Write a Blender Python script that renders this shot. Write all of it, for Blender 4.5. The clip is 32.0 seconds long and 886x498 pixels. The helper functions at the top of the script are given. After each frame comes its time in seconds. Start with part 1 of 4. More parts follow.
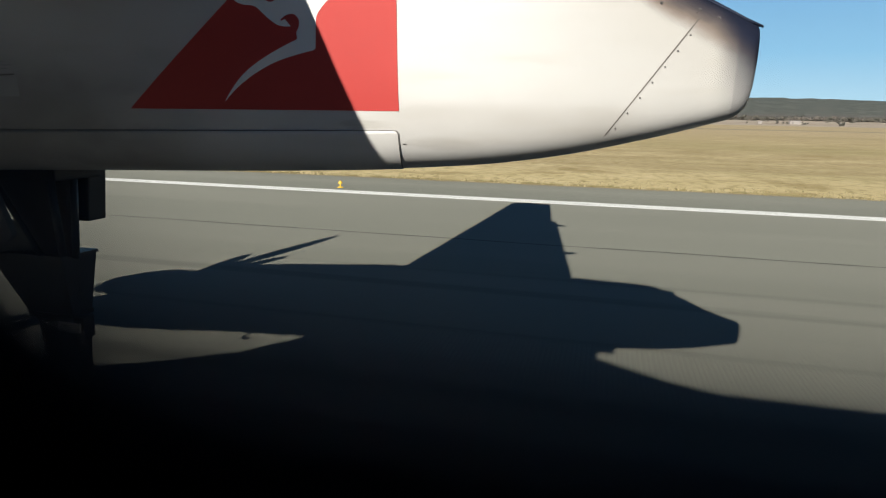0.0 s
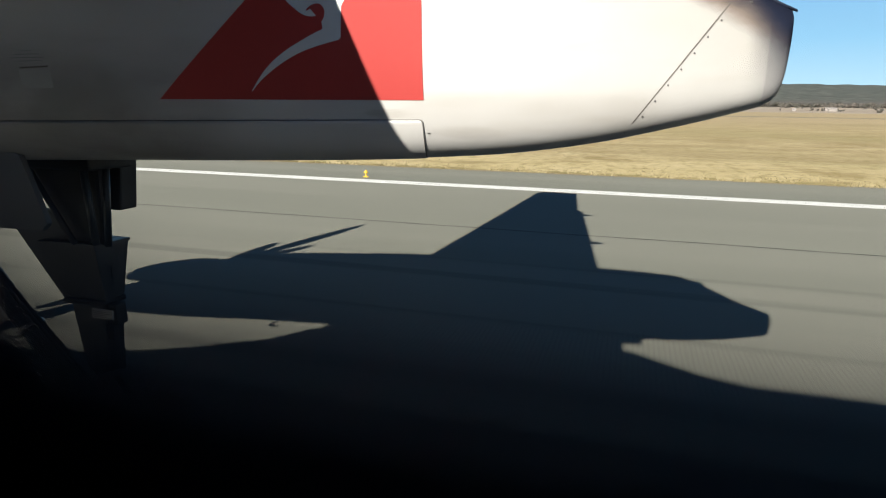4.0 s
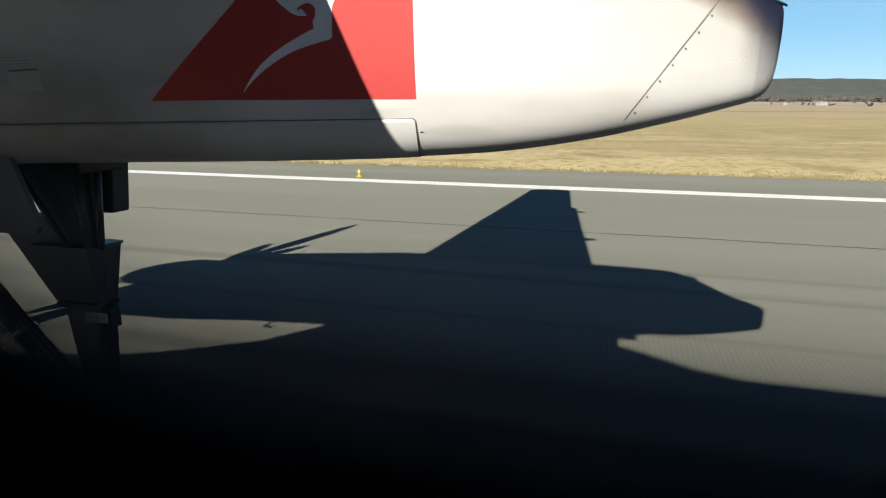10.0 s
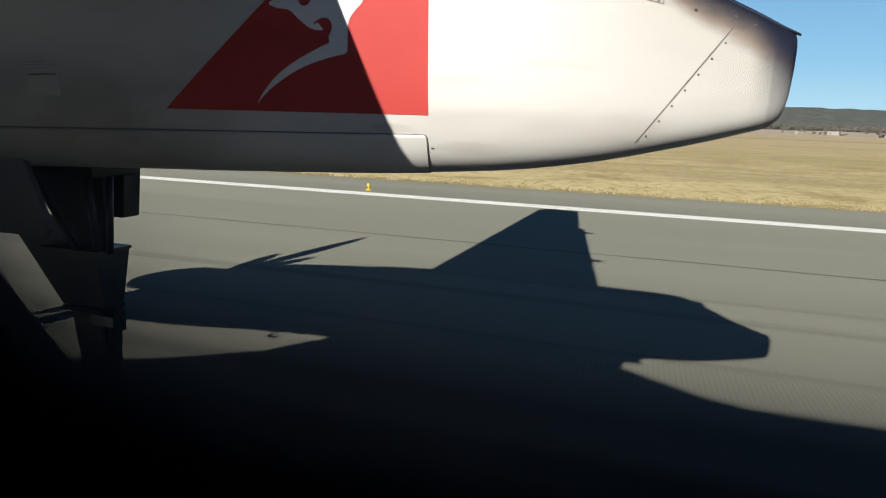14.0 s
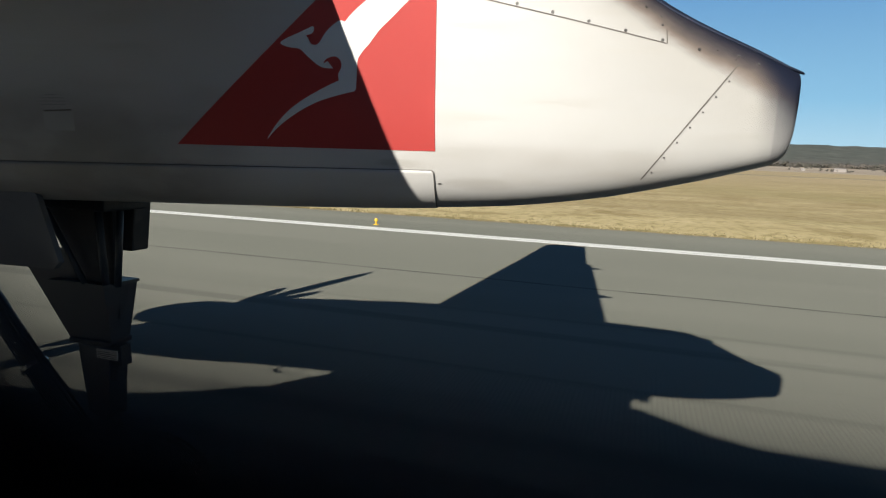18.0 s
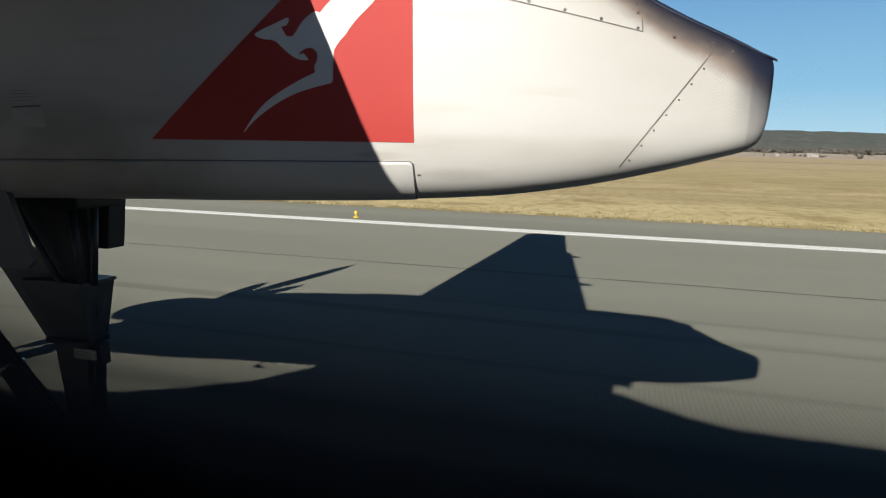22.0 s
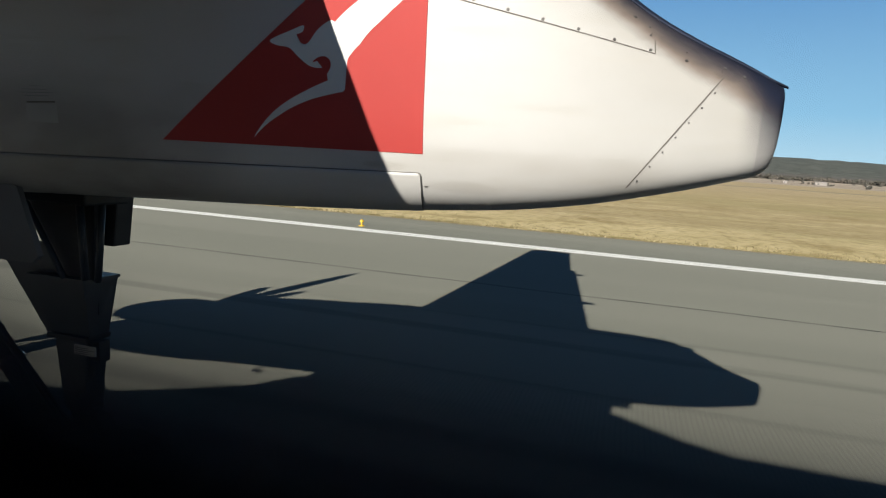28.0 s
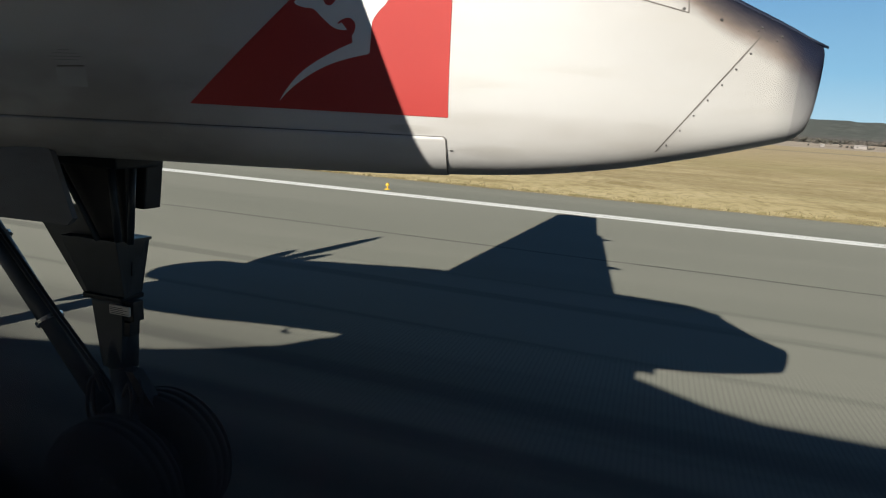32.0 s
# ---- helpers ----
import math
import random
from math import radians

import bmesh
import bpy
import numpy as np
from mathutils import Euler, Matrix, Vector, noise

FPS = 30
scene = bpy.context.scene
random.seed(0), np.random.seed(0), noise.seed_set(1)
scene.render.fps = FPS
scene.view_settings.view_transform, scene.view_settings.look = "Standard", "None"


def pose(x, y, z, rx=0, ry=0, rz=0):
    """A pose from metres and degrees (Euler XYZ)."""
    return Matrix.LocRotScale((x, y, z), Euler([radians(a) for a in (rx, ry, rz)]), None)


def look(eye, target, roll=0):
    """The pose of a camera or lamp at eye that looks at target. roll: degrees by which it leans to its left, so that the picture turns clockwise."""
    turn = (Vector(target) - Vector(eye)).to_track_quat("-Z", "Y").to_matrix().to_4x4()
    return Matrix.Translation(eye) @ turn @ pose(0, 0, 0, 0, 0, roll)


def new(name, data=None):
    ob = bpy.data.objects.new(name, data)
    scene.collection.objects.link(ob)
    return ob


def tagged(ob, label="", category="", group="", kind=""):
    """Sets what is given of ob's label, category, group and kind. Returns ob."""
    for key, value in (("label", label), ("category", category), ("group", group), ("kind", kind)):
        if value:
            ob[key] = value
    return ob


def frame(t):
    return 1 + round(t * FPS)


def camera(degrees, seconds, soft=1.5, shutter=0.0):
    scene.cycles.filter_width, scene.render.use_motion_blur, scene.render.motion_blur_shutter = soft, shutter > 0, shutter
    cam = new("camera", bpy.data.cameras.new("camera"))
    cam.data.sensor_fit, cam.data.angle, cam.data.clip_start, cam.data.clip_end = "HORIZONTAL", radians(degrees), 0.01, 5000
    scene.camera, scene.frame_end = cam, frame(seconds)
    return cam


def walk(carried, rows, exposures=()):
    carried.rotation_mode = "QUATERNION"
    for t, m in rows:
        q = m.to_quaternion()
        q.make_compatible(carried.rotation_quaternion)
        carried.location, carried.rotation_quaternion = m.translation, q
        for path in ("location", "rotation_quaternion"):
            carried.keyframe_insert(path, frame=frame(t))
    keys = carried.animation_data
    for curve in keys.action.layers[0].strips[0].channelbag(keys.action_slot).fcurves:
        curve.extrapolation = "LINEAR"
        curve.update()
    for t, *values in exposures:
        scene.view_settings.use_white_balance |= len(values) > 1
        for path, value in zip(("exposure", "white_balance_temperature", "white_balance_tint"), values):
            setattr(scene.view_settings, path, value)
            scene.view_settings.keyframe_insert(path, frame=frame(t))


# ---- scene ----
cam = camera(70.58, 32.0, 0.9)
cam.data.dof.use_dof = True            # leaves the added lip by the eye out of focus, so it dims softly
cam.data.dof.focus_distance, cam.data.dof.aperture_fstop = 4.4, 3.9

EYE_Y = 0.0      # seat by the window; x runs aft, y outboard, z up
PATH = [                     # seconds, x, z, turn about x, y, z
    (0.0, -0.0045, 2.5995, 78.08, -1.14, 14.37),
    (0.5, -0.0045, 2.5995, 77.73, -1.14, 14.04),
    (1.0, -0.0045, 2.5995, 77.64, -1.36, 14.07),
    (1.5, -0.0045, 2.5995, 77.57, -1.22, 14.36),
    (2.0, -0.0045, 2.5995, 77.38, -0.92, 14.86),
    (2.5, -0.0012, 2.5999, 76.68, -1.19, 15.59),
    (3.0, -0.0012, 2.5999, 76.72, -1.32, 16.16),
    (3.5, -0.0012, 2.5999, 76.98, -1.31, 16.37),
    (4.0, -0.0012, 2.5999, 77.07, -0.82, 16.65),
    (4.5, -0.0012, 2.5999, 77.13, -0.85, 16.92),
    (6.5, -0.0012, 2.5999, 76.42, -0.66, 16.72),
    (7.0, -0.0012, 2.5999, 76.53, -1.08, 16.14),
    (7.5, -0.0012, 2.5999, 76.59, -0.85, 16.15),
    (8.0, -0.0012, 2.5999, 76.57, -0.68, 15.74),
    (8.5, -0.0012, 2.5999, 76.57, -0.42, 15.66),
    (9.0, -0.0012, 2.5999, 76.61, 0.00, 16.00),
    (9.5, -0.0014, 2.5999, 76.97, -0.06, 15.75),
    (10.0, -0.0014, 2.5999, 76.94, -0.17, 15.98),
    (10.5, -0.0014, 2.6006, 76.14, -1.33, 16.42),
    (11.0, -0.0014, 2.6014, 74.91, -2.54, 16.41),
    (11.5, -0.0024, 2.6014, 75.68, -2.44, 16.65),
    (12.0, -0.0022, 2.6006, 77.12, -2.97, 17.61),
    (12.5, -0.0022, 2.6000, 77.92, -2.77, 18.81),
    (13.0, -0.0024, 2.6000, 78.18, -3.51, 18.52),
    (13.5, -0.0028, 2.6000, 78.27, -2.81, 17.49),
    (14.0, -0.0032, 2.6000, 78.40, -2.04, 16.99),
    (14.5, -0.0036, 2.6000, 78.38, -2.28, 16.98),
    (16.5, -0.0040, 2.6000, 80.39, -1.60, 17.25),
    (17.0, -0.0040, 2.6000, 80.68, -2.30, 18.38),
    (17.5, -0.0040, 2.6000, 80.91, -2.20, 18.22),
    (18.0, 0.000, 2.6000, 81.57, -2.22, 17.68),
    (18.5, 0.000, 2.6000, 81.75, -2.05, 17.32),
    (19.0, 0.000, 2.6000, 82.15, -2.59, 16.85),
    (19.5, 0.000, 2.6000, 81.98, -1.53, 16.81),
    (20.0, 0.000, 2.6000, 82.18, -3.76, 16.58),
    (20.5, 0.000, 2.6000, 81.84, -3.12, 15.38),
    (21.0, 0.000, 2.6000, 81.06, -1.44, 14.94),
    (21.5, 0.000, 2.6000, 80.76, -1.92, 14.97),
    (22.0, 0.000, 2.6000, 80.82, -1.34, 15.78),
    (22.5, 0.000, 2.6000, 81.16, -1.15, 16.46),
    (23.0, 0.000, 2.6000, 81.19, -1.10, 16.70),
    (23.5, 0.000, 2.6000, 81.15, -1.44, 16.85),
    (24.0, 0.000, 2.6000, 81.73, -3.65, 16.34),
    (24.5, 0.000, 2.6000, 82.24, -4.38, 16.09),
    (26.5, 0.000, 2.6000, 82.91, -3.90, 16.40),
    (27.0, 0.000, 2.6000, 83.05, -3.67, 16.42),
    (27.5, 0.000, 2.6000, 82.40, -3.05, 16.78),
    (28.0, 0.000, 2.6000, 81.91, -3.78, 16.54),
    (28.5, 0.000, 2.6000, 81.88, -3.92, 16.43),
    (29.0, 0.000, 2.6000, 81.73, -2.50, 16.48),
    (29.5, 0.000, 2.6000, 81.89, -3.86, 16.29),
    (30.0, 0.000, 2.6000, 81.59, -4.26, 16.06),
    (30.5, 0.0010, 2.6015, 81.17, -4.85, 16.58),
    (31.0, 0.0020, 2.6030, 79.64, -3.51, 17.37),
    (31.5, 0.0030, 2.6040, 79.50, -3.67, 18.57),
    (32.0, 0.0030, 2.6040, 78.44, -3.73, 18.90),
]
EXPOSURES = [(0.0, 0.60), (1.0, 0.62), (3.0, 0.84), (11.5, 0.84), (13.5, 0.70), (16.5, 0.53), (30.0, 0.53), (32.0, 0.5)]
walk(cam, [(t, pose(x, EYE_Y, z, rx, ry, rz)) for t, x, z, rx, ry, rz in PATH], EXPOSURES)

# ---- light ----
SUN = Vector((-0.46, -2.0, 1.0)).normalized()      # towards the sun
world = bpy.data.worlds.new("sky")
scene.world = world
world.use_nodes = True
wn = world.node_tree
sky = wn.nodes.new("ShaderNodeTexSky")
sky.sky_type = 'NISHITA'
sky.sun_disc = False
sky.sun_elevation = math.asin(SUN.z)
sky.sun_rotation = math.atan2(SUN.x, SUN.y)
sky.air_density, sky.dust_density, sky.ozone_density = 1.0, 0.0, 7.0
wn.links.new(sky.outputs[0], wn.nodes["Background"].inputs[0])
wn.nodes["Background"].inputs[1].default_value = 0.026
sun_data = bpy.data.lights.new("sun", 'SUN')
sun_data.energy, sun_data.angle, sun_data.color = 5.0, radians(0.53), (1.0, 0.94, 0.84)
sun = new("sun", sun_data)
sun.matrix_world = look((0, 0, 0), -SUN)


# ---- materials ----
class Mat:
    """A node material with short ways to add nodes."""

    def __init__(self, name, rough=0.6, metal=0.0, spec=0.5):
        self.m = bpy.data.materials.new(name)
        self.m.use_nodes = True
        self.t = self.m.node_tree
        self.b = self.t.nodes["Principled BSDF"]
        self.b.inputs["Roughness"].default_value = rough
        self.b.inputs["Metallic"].default_value = metal
        self.b.inputs["Specular IOR Level"].default_value = spec
        self.co = self.t.nodes.new("ShaderNodeTexCoord").outputs["Object"]

    def put(self, node, i, v):
        if hasattr(v, "is_linked"):
            self.t.links.new(v, node.inputs[i])
        else:
            node.inputs[i].default_value = v

    def noise(self, scale, detail=4, stretch=(1, 1, 1), rough=0.55, co=None):
        mp = self.t.nodes.new("ShaderNodeMapping")
        mp.inputs["Scale"].default_value = stretch
        self.t.links.new(co or self.co, mp.inputs[0])
        n = self.t.nodes.new("ShaderNodeTexNoise")
        n.inputs["Scale"].default_value = scale
        n.inputs["Detail"].default_value = detail
        n.inputs["Roughness"].default_value = rough
        self.t.links.new(mp.outputs[0], n.inputs[0])
        return n.outputs[0]

    def remap(self, v, a, b, lo=0.0, hi=1.0, smooth=True):
        n = self.t.nodes.new("ShaderNodeMapRange")
        n.interpolation_type = 'SMOOTHSTEP' if smooth else 'LINEAR'
        for i, q in enumerate((v, a, b, lo, hi)):
            self.put(n, i, q)
        return n.outputs[0]

    def math(self, op, a, b=0.0):
        n = self.t.nodes.new("ShaderNodeMath")
        n.operation = op
        self.put(n, 0, a)
        self.put(n, 1, b)
        return n.outputs[0]

    def mix(self, fac, a, b):
        n = self.t.nodes.new("ShaderNodeMix")
        n.data_type = 'RGBA'
        self.put(n, 0, fac)
        self.put(n, 6, a if hasattr(a, "is_linked") else (*a, 1))
        self.put(n, 7, b if hasattr(b, "is_linked") else (*b, 1))
        return n.outputs[2]

    def xyz(self):
        n = self.t.nodes.new("ShaderNodeSeparateXYZ")
        self.t.links.new(self.co, n.inputs[0])
        return n.outputs

    def color(self, c):
        self.put(self.b, "Base Color", c if hasattr(c, "is_linked") else (*c, 1))
        return self

    def rough(self, v):
        self.put(self.b, "Roughness", v)
        return self

    def bump(self, h, strength=0.3, dist=0.01):
        n = self.t.nodes.new("ShaderNodeBump")
        n.inputs["Strength"].default_value = strength
        n.inputs["Distance"].default_value = dist
        self.t.links.new(h, n.inputs["Height"])
        self.t.links.new(n.outputs[0], self.b.inputs["Normal"])
        return self


def paint_mat(name, base, dirt, rough=0.35, amount=0.5):
    m = Mat(name, rough)
    big = m.remap(m.noise(1.6, 5, (1, 1, 2.2)), 0.42, 0.72)
    fine = m.remap(m.noise(24, 4, (0.35, 1, 1.6)), 0.45, 0.8)
    c = m.mix(m.math('MULTIPLY', big, amount), base, dirt)
    c = m.mix(m.math('MULTIPLY', fine, amount * 0.5), c, dirt)
    m.color(c)
    m.rough(m.remap(fine, 0, 1, rough, rough + 0.2))
    return m.bump(m.noise(5, 2), 0.04, 0.02)


def nacelle_paint():
    """White paint, greyed by dirt and by shade put into the colour, sooty at the exhaust end."""
    m = Mat("nacelle_white_paint", 0.38)
    x, y, z = m.xyz()
    n1 = m.noise(3.2, 5, (0.7, 1, 1.5))
    n2 = m.noise(18, 4, (0.3, 1, 1.4))
    streak = m.remap(m.noise(7, 4, (0.25, 1, 3.0)), 0.48, 0.75)
    c = m.mix(m.math('MULTIPLY', m.remap(n1, 0.4, 0.7), 0.35), (0.585, 0.572, 0.560), (0.49, 0.470, 0.445))
    c = m.mix(m.math('MULTIPLY', streak, 0.3), c, (0.44, 0.41, 0.36))
    # exhaust stain: a band along the sloping upper edge, widest at the very end
    edge = m.math('ADD', z, m.math('MULTIPLY', x, 0.50))        # upper edge lies near 3.225
    wob = m.math('MULTIPLY', m.math('SUBTRACT', m.noise(2.2, 3), 0.5), 0.05)
    mott = m.math('MULTIPLY', m.math('SUBTRACT', m.noise(9.0, 5, (0.6, 1, 1.2), 0.7), 0.5), 0.06)
    ash = m.math('MULTIPLY', m.remap(m.math('ADD', edge, m.math('MULTIPLY', wob, 2.0)), 2.78, 3.10), m.remap(x, -0.55, 0.15))
    c = m.mix(m.math('MULTIPLY', ash, 0.34), c, (0.40, 0.355, 0.305))
    grey = m.remap(m.math('ADD', x, wob), -0.55, 0.30)                     # thin grime on the exhaust end; light's falloff aft is put into it too
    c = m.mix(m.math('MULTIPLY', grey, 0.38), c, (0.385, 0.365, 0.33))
    soot = m.remap(m.math('ADD', m.math('ADD', edge, wob), mott), m.remap(x, -0.25, 0.45, 3.06, 2.99), 3.20, 0, 1, False)
    soot = m.math('POWER', soot, 1.7)
    soot = m.math('MULTIPLY', soot, m.remap(x, -0.46, 0.16))
    c = m.mix(m.remap(soot, 0.0, 0.22, 0.0, 0.68), c, (0.43, 0.30, 0.20))
    tail = m.math('MULTIPLY', m.remap(m.math('ADD', x, wob), 0.33, 0.53), m.remap(z, 2.66, 2.95, 0.18, 0.80))
    tail = m.math('ADD', tail, m.remap(x, 0.418, 0.423, 0.0, 0.05))
    soot = m.math('MINIMUM', m.math('ADD', soot, tail), 1.0)
    clean = m.math('POWER', 0.014, soot)
    # soot colour carries the blue of the sky it reflects
    c = m.mix(clean, (0.009, 0.014, 0.032), c)
    # shade under the flank's crease, put into the colour along with some grime
    dark_layer = m.math('MULTIPLY', m.remap(m.math('ADD', z, m.math('MULTIPLY', wob, 0.3)), 2.668, 2.618), m.remap(z, 2.44, 2.60, 0.4, 1.0))
    dark_layer = m.math('MULTIPLY', dark_layer, m.math('MULTIPLY', m.remap(x, -0.95, -0.7), m.remap(x, 0.25, -0.05)))
    c = m.mix(m.math('MULTIPLY', m.math('MULTIPLY', dark_layer, m.remap(n1, 0.3, 0.65, 0.55, 1.0)), 0.40), c, (0.36, 0.33, 0.30))
    px, pz = m.math('DIVIDE', m.math('ADD', x, 0.90), 0.11), m.math('DIVIDE', m.math('SUBTRACT', z, 2.566), 0.022)
    smudge = m.math('ADD', m.math('MULTIPLY', px, px), m.math('MULTIPLY', pz, pz))
    smudge = m.math('MULTIPLY', m.remap(smudge, 1.0, 0.0), m.remap(n2, 0.35, 0.65, 0.3, 1.0))
    c = m.mix(m.math('MULTIPLY', smudge, 0.5), c, (0.24, 0.21, 0.18))
    qx, qz = m.math('DIVIDE', m.math('ADD', x, 0.60), 0.17), m.math('DIVIDE', m.math('SUBTRACT', z, 2.50), 0.030)
    smear = m.math('ADD', m.math('MULTIPLY', qx, qx), m.math('MULTIPLY', qz, qz))
    c = m.mix(m.math('MULTIPLY', m.remap(smear, 1.0, 0.1), 0.22), c, (0.30, 0.27, 0.24))
    # flank darker towards the wheel bay and the belly, with a cloud of dirt
    forward_dark = m.math('MULTIPLY', m.remap(m.math('ADD', z, m.math('MULTIPLY', x, 0.06)), 2.84, 2.50), m.remap(x, -1.35, -2.3))
    forward_dark = m.math('MULTIPLY', forward_dark, m.remap(n1, 0.25, 0.6, 0.6, 1.0))
    c = m.mix(m.math('MULTIPLY', forward_dark, 0.78), c, (0.22, 0.205, 0.19))
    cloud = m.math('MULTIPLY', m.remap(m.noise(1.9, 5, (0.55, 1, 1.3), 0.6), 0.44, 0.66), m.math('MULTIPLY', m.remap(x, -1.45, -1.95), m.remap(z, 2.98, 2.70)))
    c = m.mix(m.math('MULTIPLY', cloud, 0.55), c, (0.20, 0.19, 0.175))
    # oil film on the belly
    belly = m.math('MULTIPLY', m.remap(m.math('ADD', z, m.math('MULTIPLY', wob, 0.4)), 2.47, 2.36), m.remap(n2, 0.3, 0.7, 0.5, 1.0))
    c = m.mix(m.math('MULTIPLY', belly, 0.12), c, (0.24, 0.20, 0.17))
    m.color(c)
    m.rough(m.math('MAXIMUM', m.remap(n2, 0.3, 0.8, 0.36, 0.58), m.remap(soot, 0.1, 0.7, 0.3, 0.95)))
    m.put(m.b, "Specular IOR Level", m.remap(soot, 0.0, 0.7, 0.45, 0.02))
    return m.bump(m.noise(2.3, 3), 0.05, 0.03).m


def metal_mat(name, base, rough=0.45, metal=0.7):
    m = Mat(name, rough, metal)
    n = m.noise(14, 5)
    m.color(m.mix(m.remap(n, 0.35, 0.75), base, tuple(v * 0.72 for v in base)))
    m.rough(m.remap(m.noise(40, 3), 0.3, 0.7, rough - 0.1, rough + 0.2))
    return m.bump(n, 0.1, 0.004).m


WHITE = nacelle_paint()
FUSELAGE = paint_mat("fuselage_paint", (0.76, 0.77, 0.78), (0.64, 0.64, 0.64)).m
RED = Mat("red_livery_paint", 0.6, 0.0, 0.2)
RED = RED.color(RED.mix(RED.remap(RED.noise(1.8, 4), 0.35, 0.7), (0.475, 0.056, 0.050), (0.43, 0.050, 0.045))).bump(RED.noise(5, 2), 0.03, 0.02).m
EMBLEM = paint_mat("white_emblem_paint", (0.78, 0.78, 0.76), (0.68, 0.67, 0.64), 0.4, 0.4).m
WING = paint_mat("grey_wing_paint", (0.27, 0.28, 0.29), (0.19, 0.19, 0.19)).m
DOOR_GREY = paint_mat("gear_door_paint", (0.11, 0.112, 0.115), (0.07, 0.068, 0.066), 0.5, 0.6).m
# near black: the shade under the nacelle is put into the enamel's grey
GEAR = metal_mat("gear_shade_dark_enamel", (0.029, 0.036, 0.044), 0.38, 0.0)
STEEL = metal_mat("bright_steel", (0.60, 0.60, 0.60), 0.25, 1.0)
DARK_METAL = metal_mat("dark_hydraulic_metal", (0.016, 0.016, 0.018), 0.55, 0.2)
# soot on metal, with reflected sky put into the base colour as blue
SOOT_METAL = metal_mat("sooty_sky_tinted_metal", (0.032, 0.042, 0.075), 0.5, 0.4)
RIVET = metal_mat("rivet_metal", (0.16, 0.15, 0.145), 0.45, 0.6)
GAP = metal_mat("panel_gap_dirt", (0.19, 0.18, 0.17), 0.8, 0.0)
SEAM = metal_mat("seam_sealant", (0.17, 0.15, 0.135), 0.8, 0.0)
RUBBER = Mat("tyre_rubber", 0.85)
RUBBER.color(RUBBER.mix(RUBBER.noise(30, 4), (0.008, 0.008, 0.009), (0.018, 0.0175, 0.017)))
RUBBER = RUBBER.m
HATCH = paint_mat("hatch_paint", (0.40, 0.39, 0.38), (0.30, 0.29, 0.28), 0.45, 0.5).m
PLACARD = paint_mat("silver_placard", (0.62, 0.58, 0.52), (0.45, 0.42, 0.38), 0.4, 0.4).m
INK = Mat("placard_ink", 0.6).color((0.07, 0.07, 0.075)).m
STENCIL = Mat("faded_stencil_paint", 0.6).color((0.22, 0.22, 0.225)).m
CABIN = paint_mat("cabin_lining_plastic", (0.20, 0.20, 0.21), (0.15, 0.15, 0.15), 0.6, 0.4).m
YELLOW = paint_mat("yellow_enamel", (0.78, 0.50, 0.03), (0.55, 0.36, 0.05), 0.45, 0.4).m
GLASS = bpy.data.materials.new("window_acrylic")
GLASS.use_nodes = True
_g = GLASS.node_tree
_g.nodes.clear()
_o, _mx = _g.nodes.new("ShaderNodeOutputMaterial"), _g.nodes.new("ShaderNodeMixShader")
_tr, _gl = _g.nodes.new("ShaderNodeBsdfTransparent"), _g.nodes.new("ShaderNodeBsdfGlossy")
_tr.inputs[0].default_value = (0.97, 0.98, 0.98, 1)
_gl.inputs["Roughness"].default_value = 0.02
_mx.inputs[0].default_value = 0.03
_g.links.new(_tr.outputs[0], _mx.inputs[1])
_g.links.new(_gl.outputs[0], _mx.inputs[2])
_g.links.new(_mx.outputs[0], _o.inputs[0])


def asphalt_mat():
    m = Mat("runway_asphalt", 0.92, 0.0, 0.06)
    x, y, z = m.xyz()
    patch = m.noise(0.20, 4, (0.10, 1, 1))
    speck = m.noise(38, 3)
    streak = m.noise(1.7, 3, (0.012, 1, 1), 0.5)
    c = m.mix(m.remap(patch, 0.35, 0.68), (0.262, 0.262, 0.217), (0.312, 0.308, 0.257))
    c = m.mix(m.math('MULTIPLY', m.remap(speck, 0.5, 0.72), 0.14), c, (0.37, 0.368, 0.34))
    c = m.mix(m.math('MULTIPLY', m.remap(speck, 0.5, 0.3), 0.14), c, (0.06, 0.06, 0.06))
    # tyre rubber, in lanes along the runway
    lane = m.math('MULTIPLY', m.remap(y, 5.2, 6.2), m.remap(y, 10.8, 9.8))
    rub = m.math('MULTIPLY', lane, m.remap(streak, 0.52, 0.66))
    c = m.mix(m.math('MULTIPLY', rub, 0.26), c, (0.035, 0.035, 0.036))
    # rubber film in the touchdown lanes either side of the centre line
    wander = m.math('ADD', y, m.math('MULTIPLY', m.math('SUBTRACT', streak, 0.5), 1.6))
    dark_layer = m.math('MULTIPLY', m.remap(wander, 6.9, 5.3), m.remap(y, -16.0, -14.0))
    c = m.mix(m.math('MULTIPLY', dark_layer, m.remap(streak, 0.36, 0.64, 0.36, 0.78)), c, (0.070, 0.070, 0.068))
    # grit and dead grass blown over the edge of the paving
    grit = m.remap(m.math('ADD', y, m.math('MULTIPLY', m.math('SUBTRACT', m.noise(1.3, 5, (0.5, 1, 1), 0.7), 0.5), 1.5)), 24.75, 25.35)
    c = m.mix(m.math('MULTIPLY', grit, 0.62), c, (0.33, 0.26, 0.15))
    # sawn grooves across the runway
    wave = m.math('SINE', m.math('MULTIPLY', x, 2 * math.pi / 0.056))
    groove = m.math('MULTIPLY', m.remap(wave, 0.1, 0.6), m.remap(y, 9.0, 6.5))
    c = m.mix(m.math('MULTIPLY', groove, 0.13), c, (0.055, 0.055, 0.055))
    m.color(c)
    m.bump(speck, 0.15, 0.003)
    return m.m


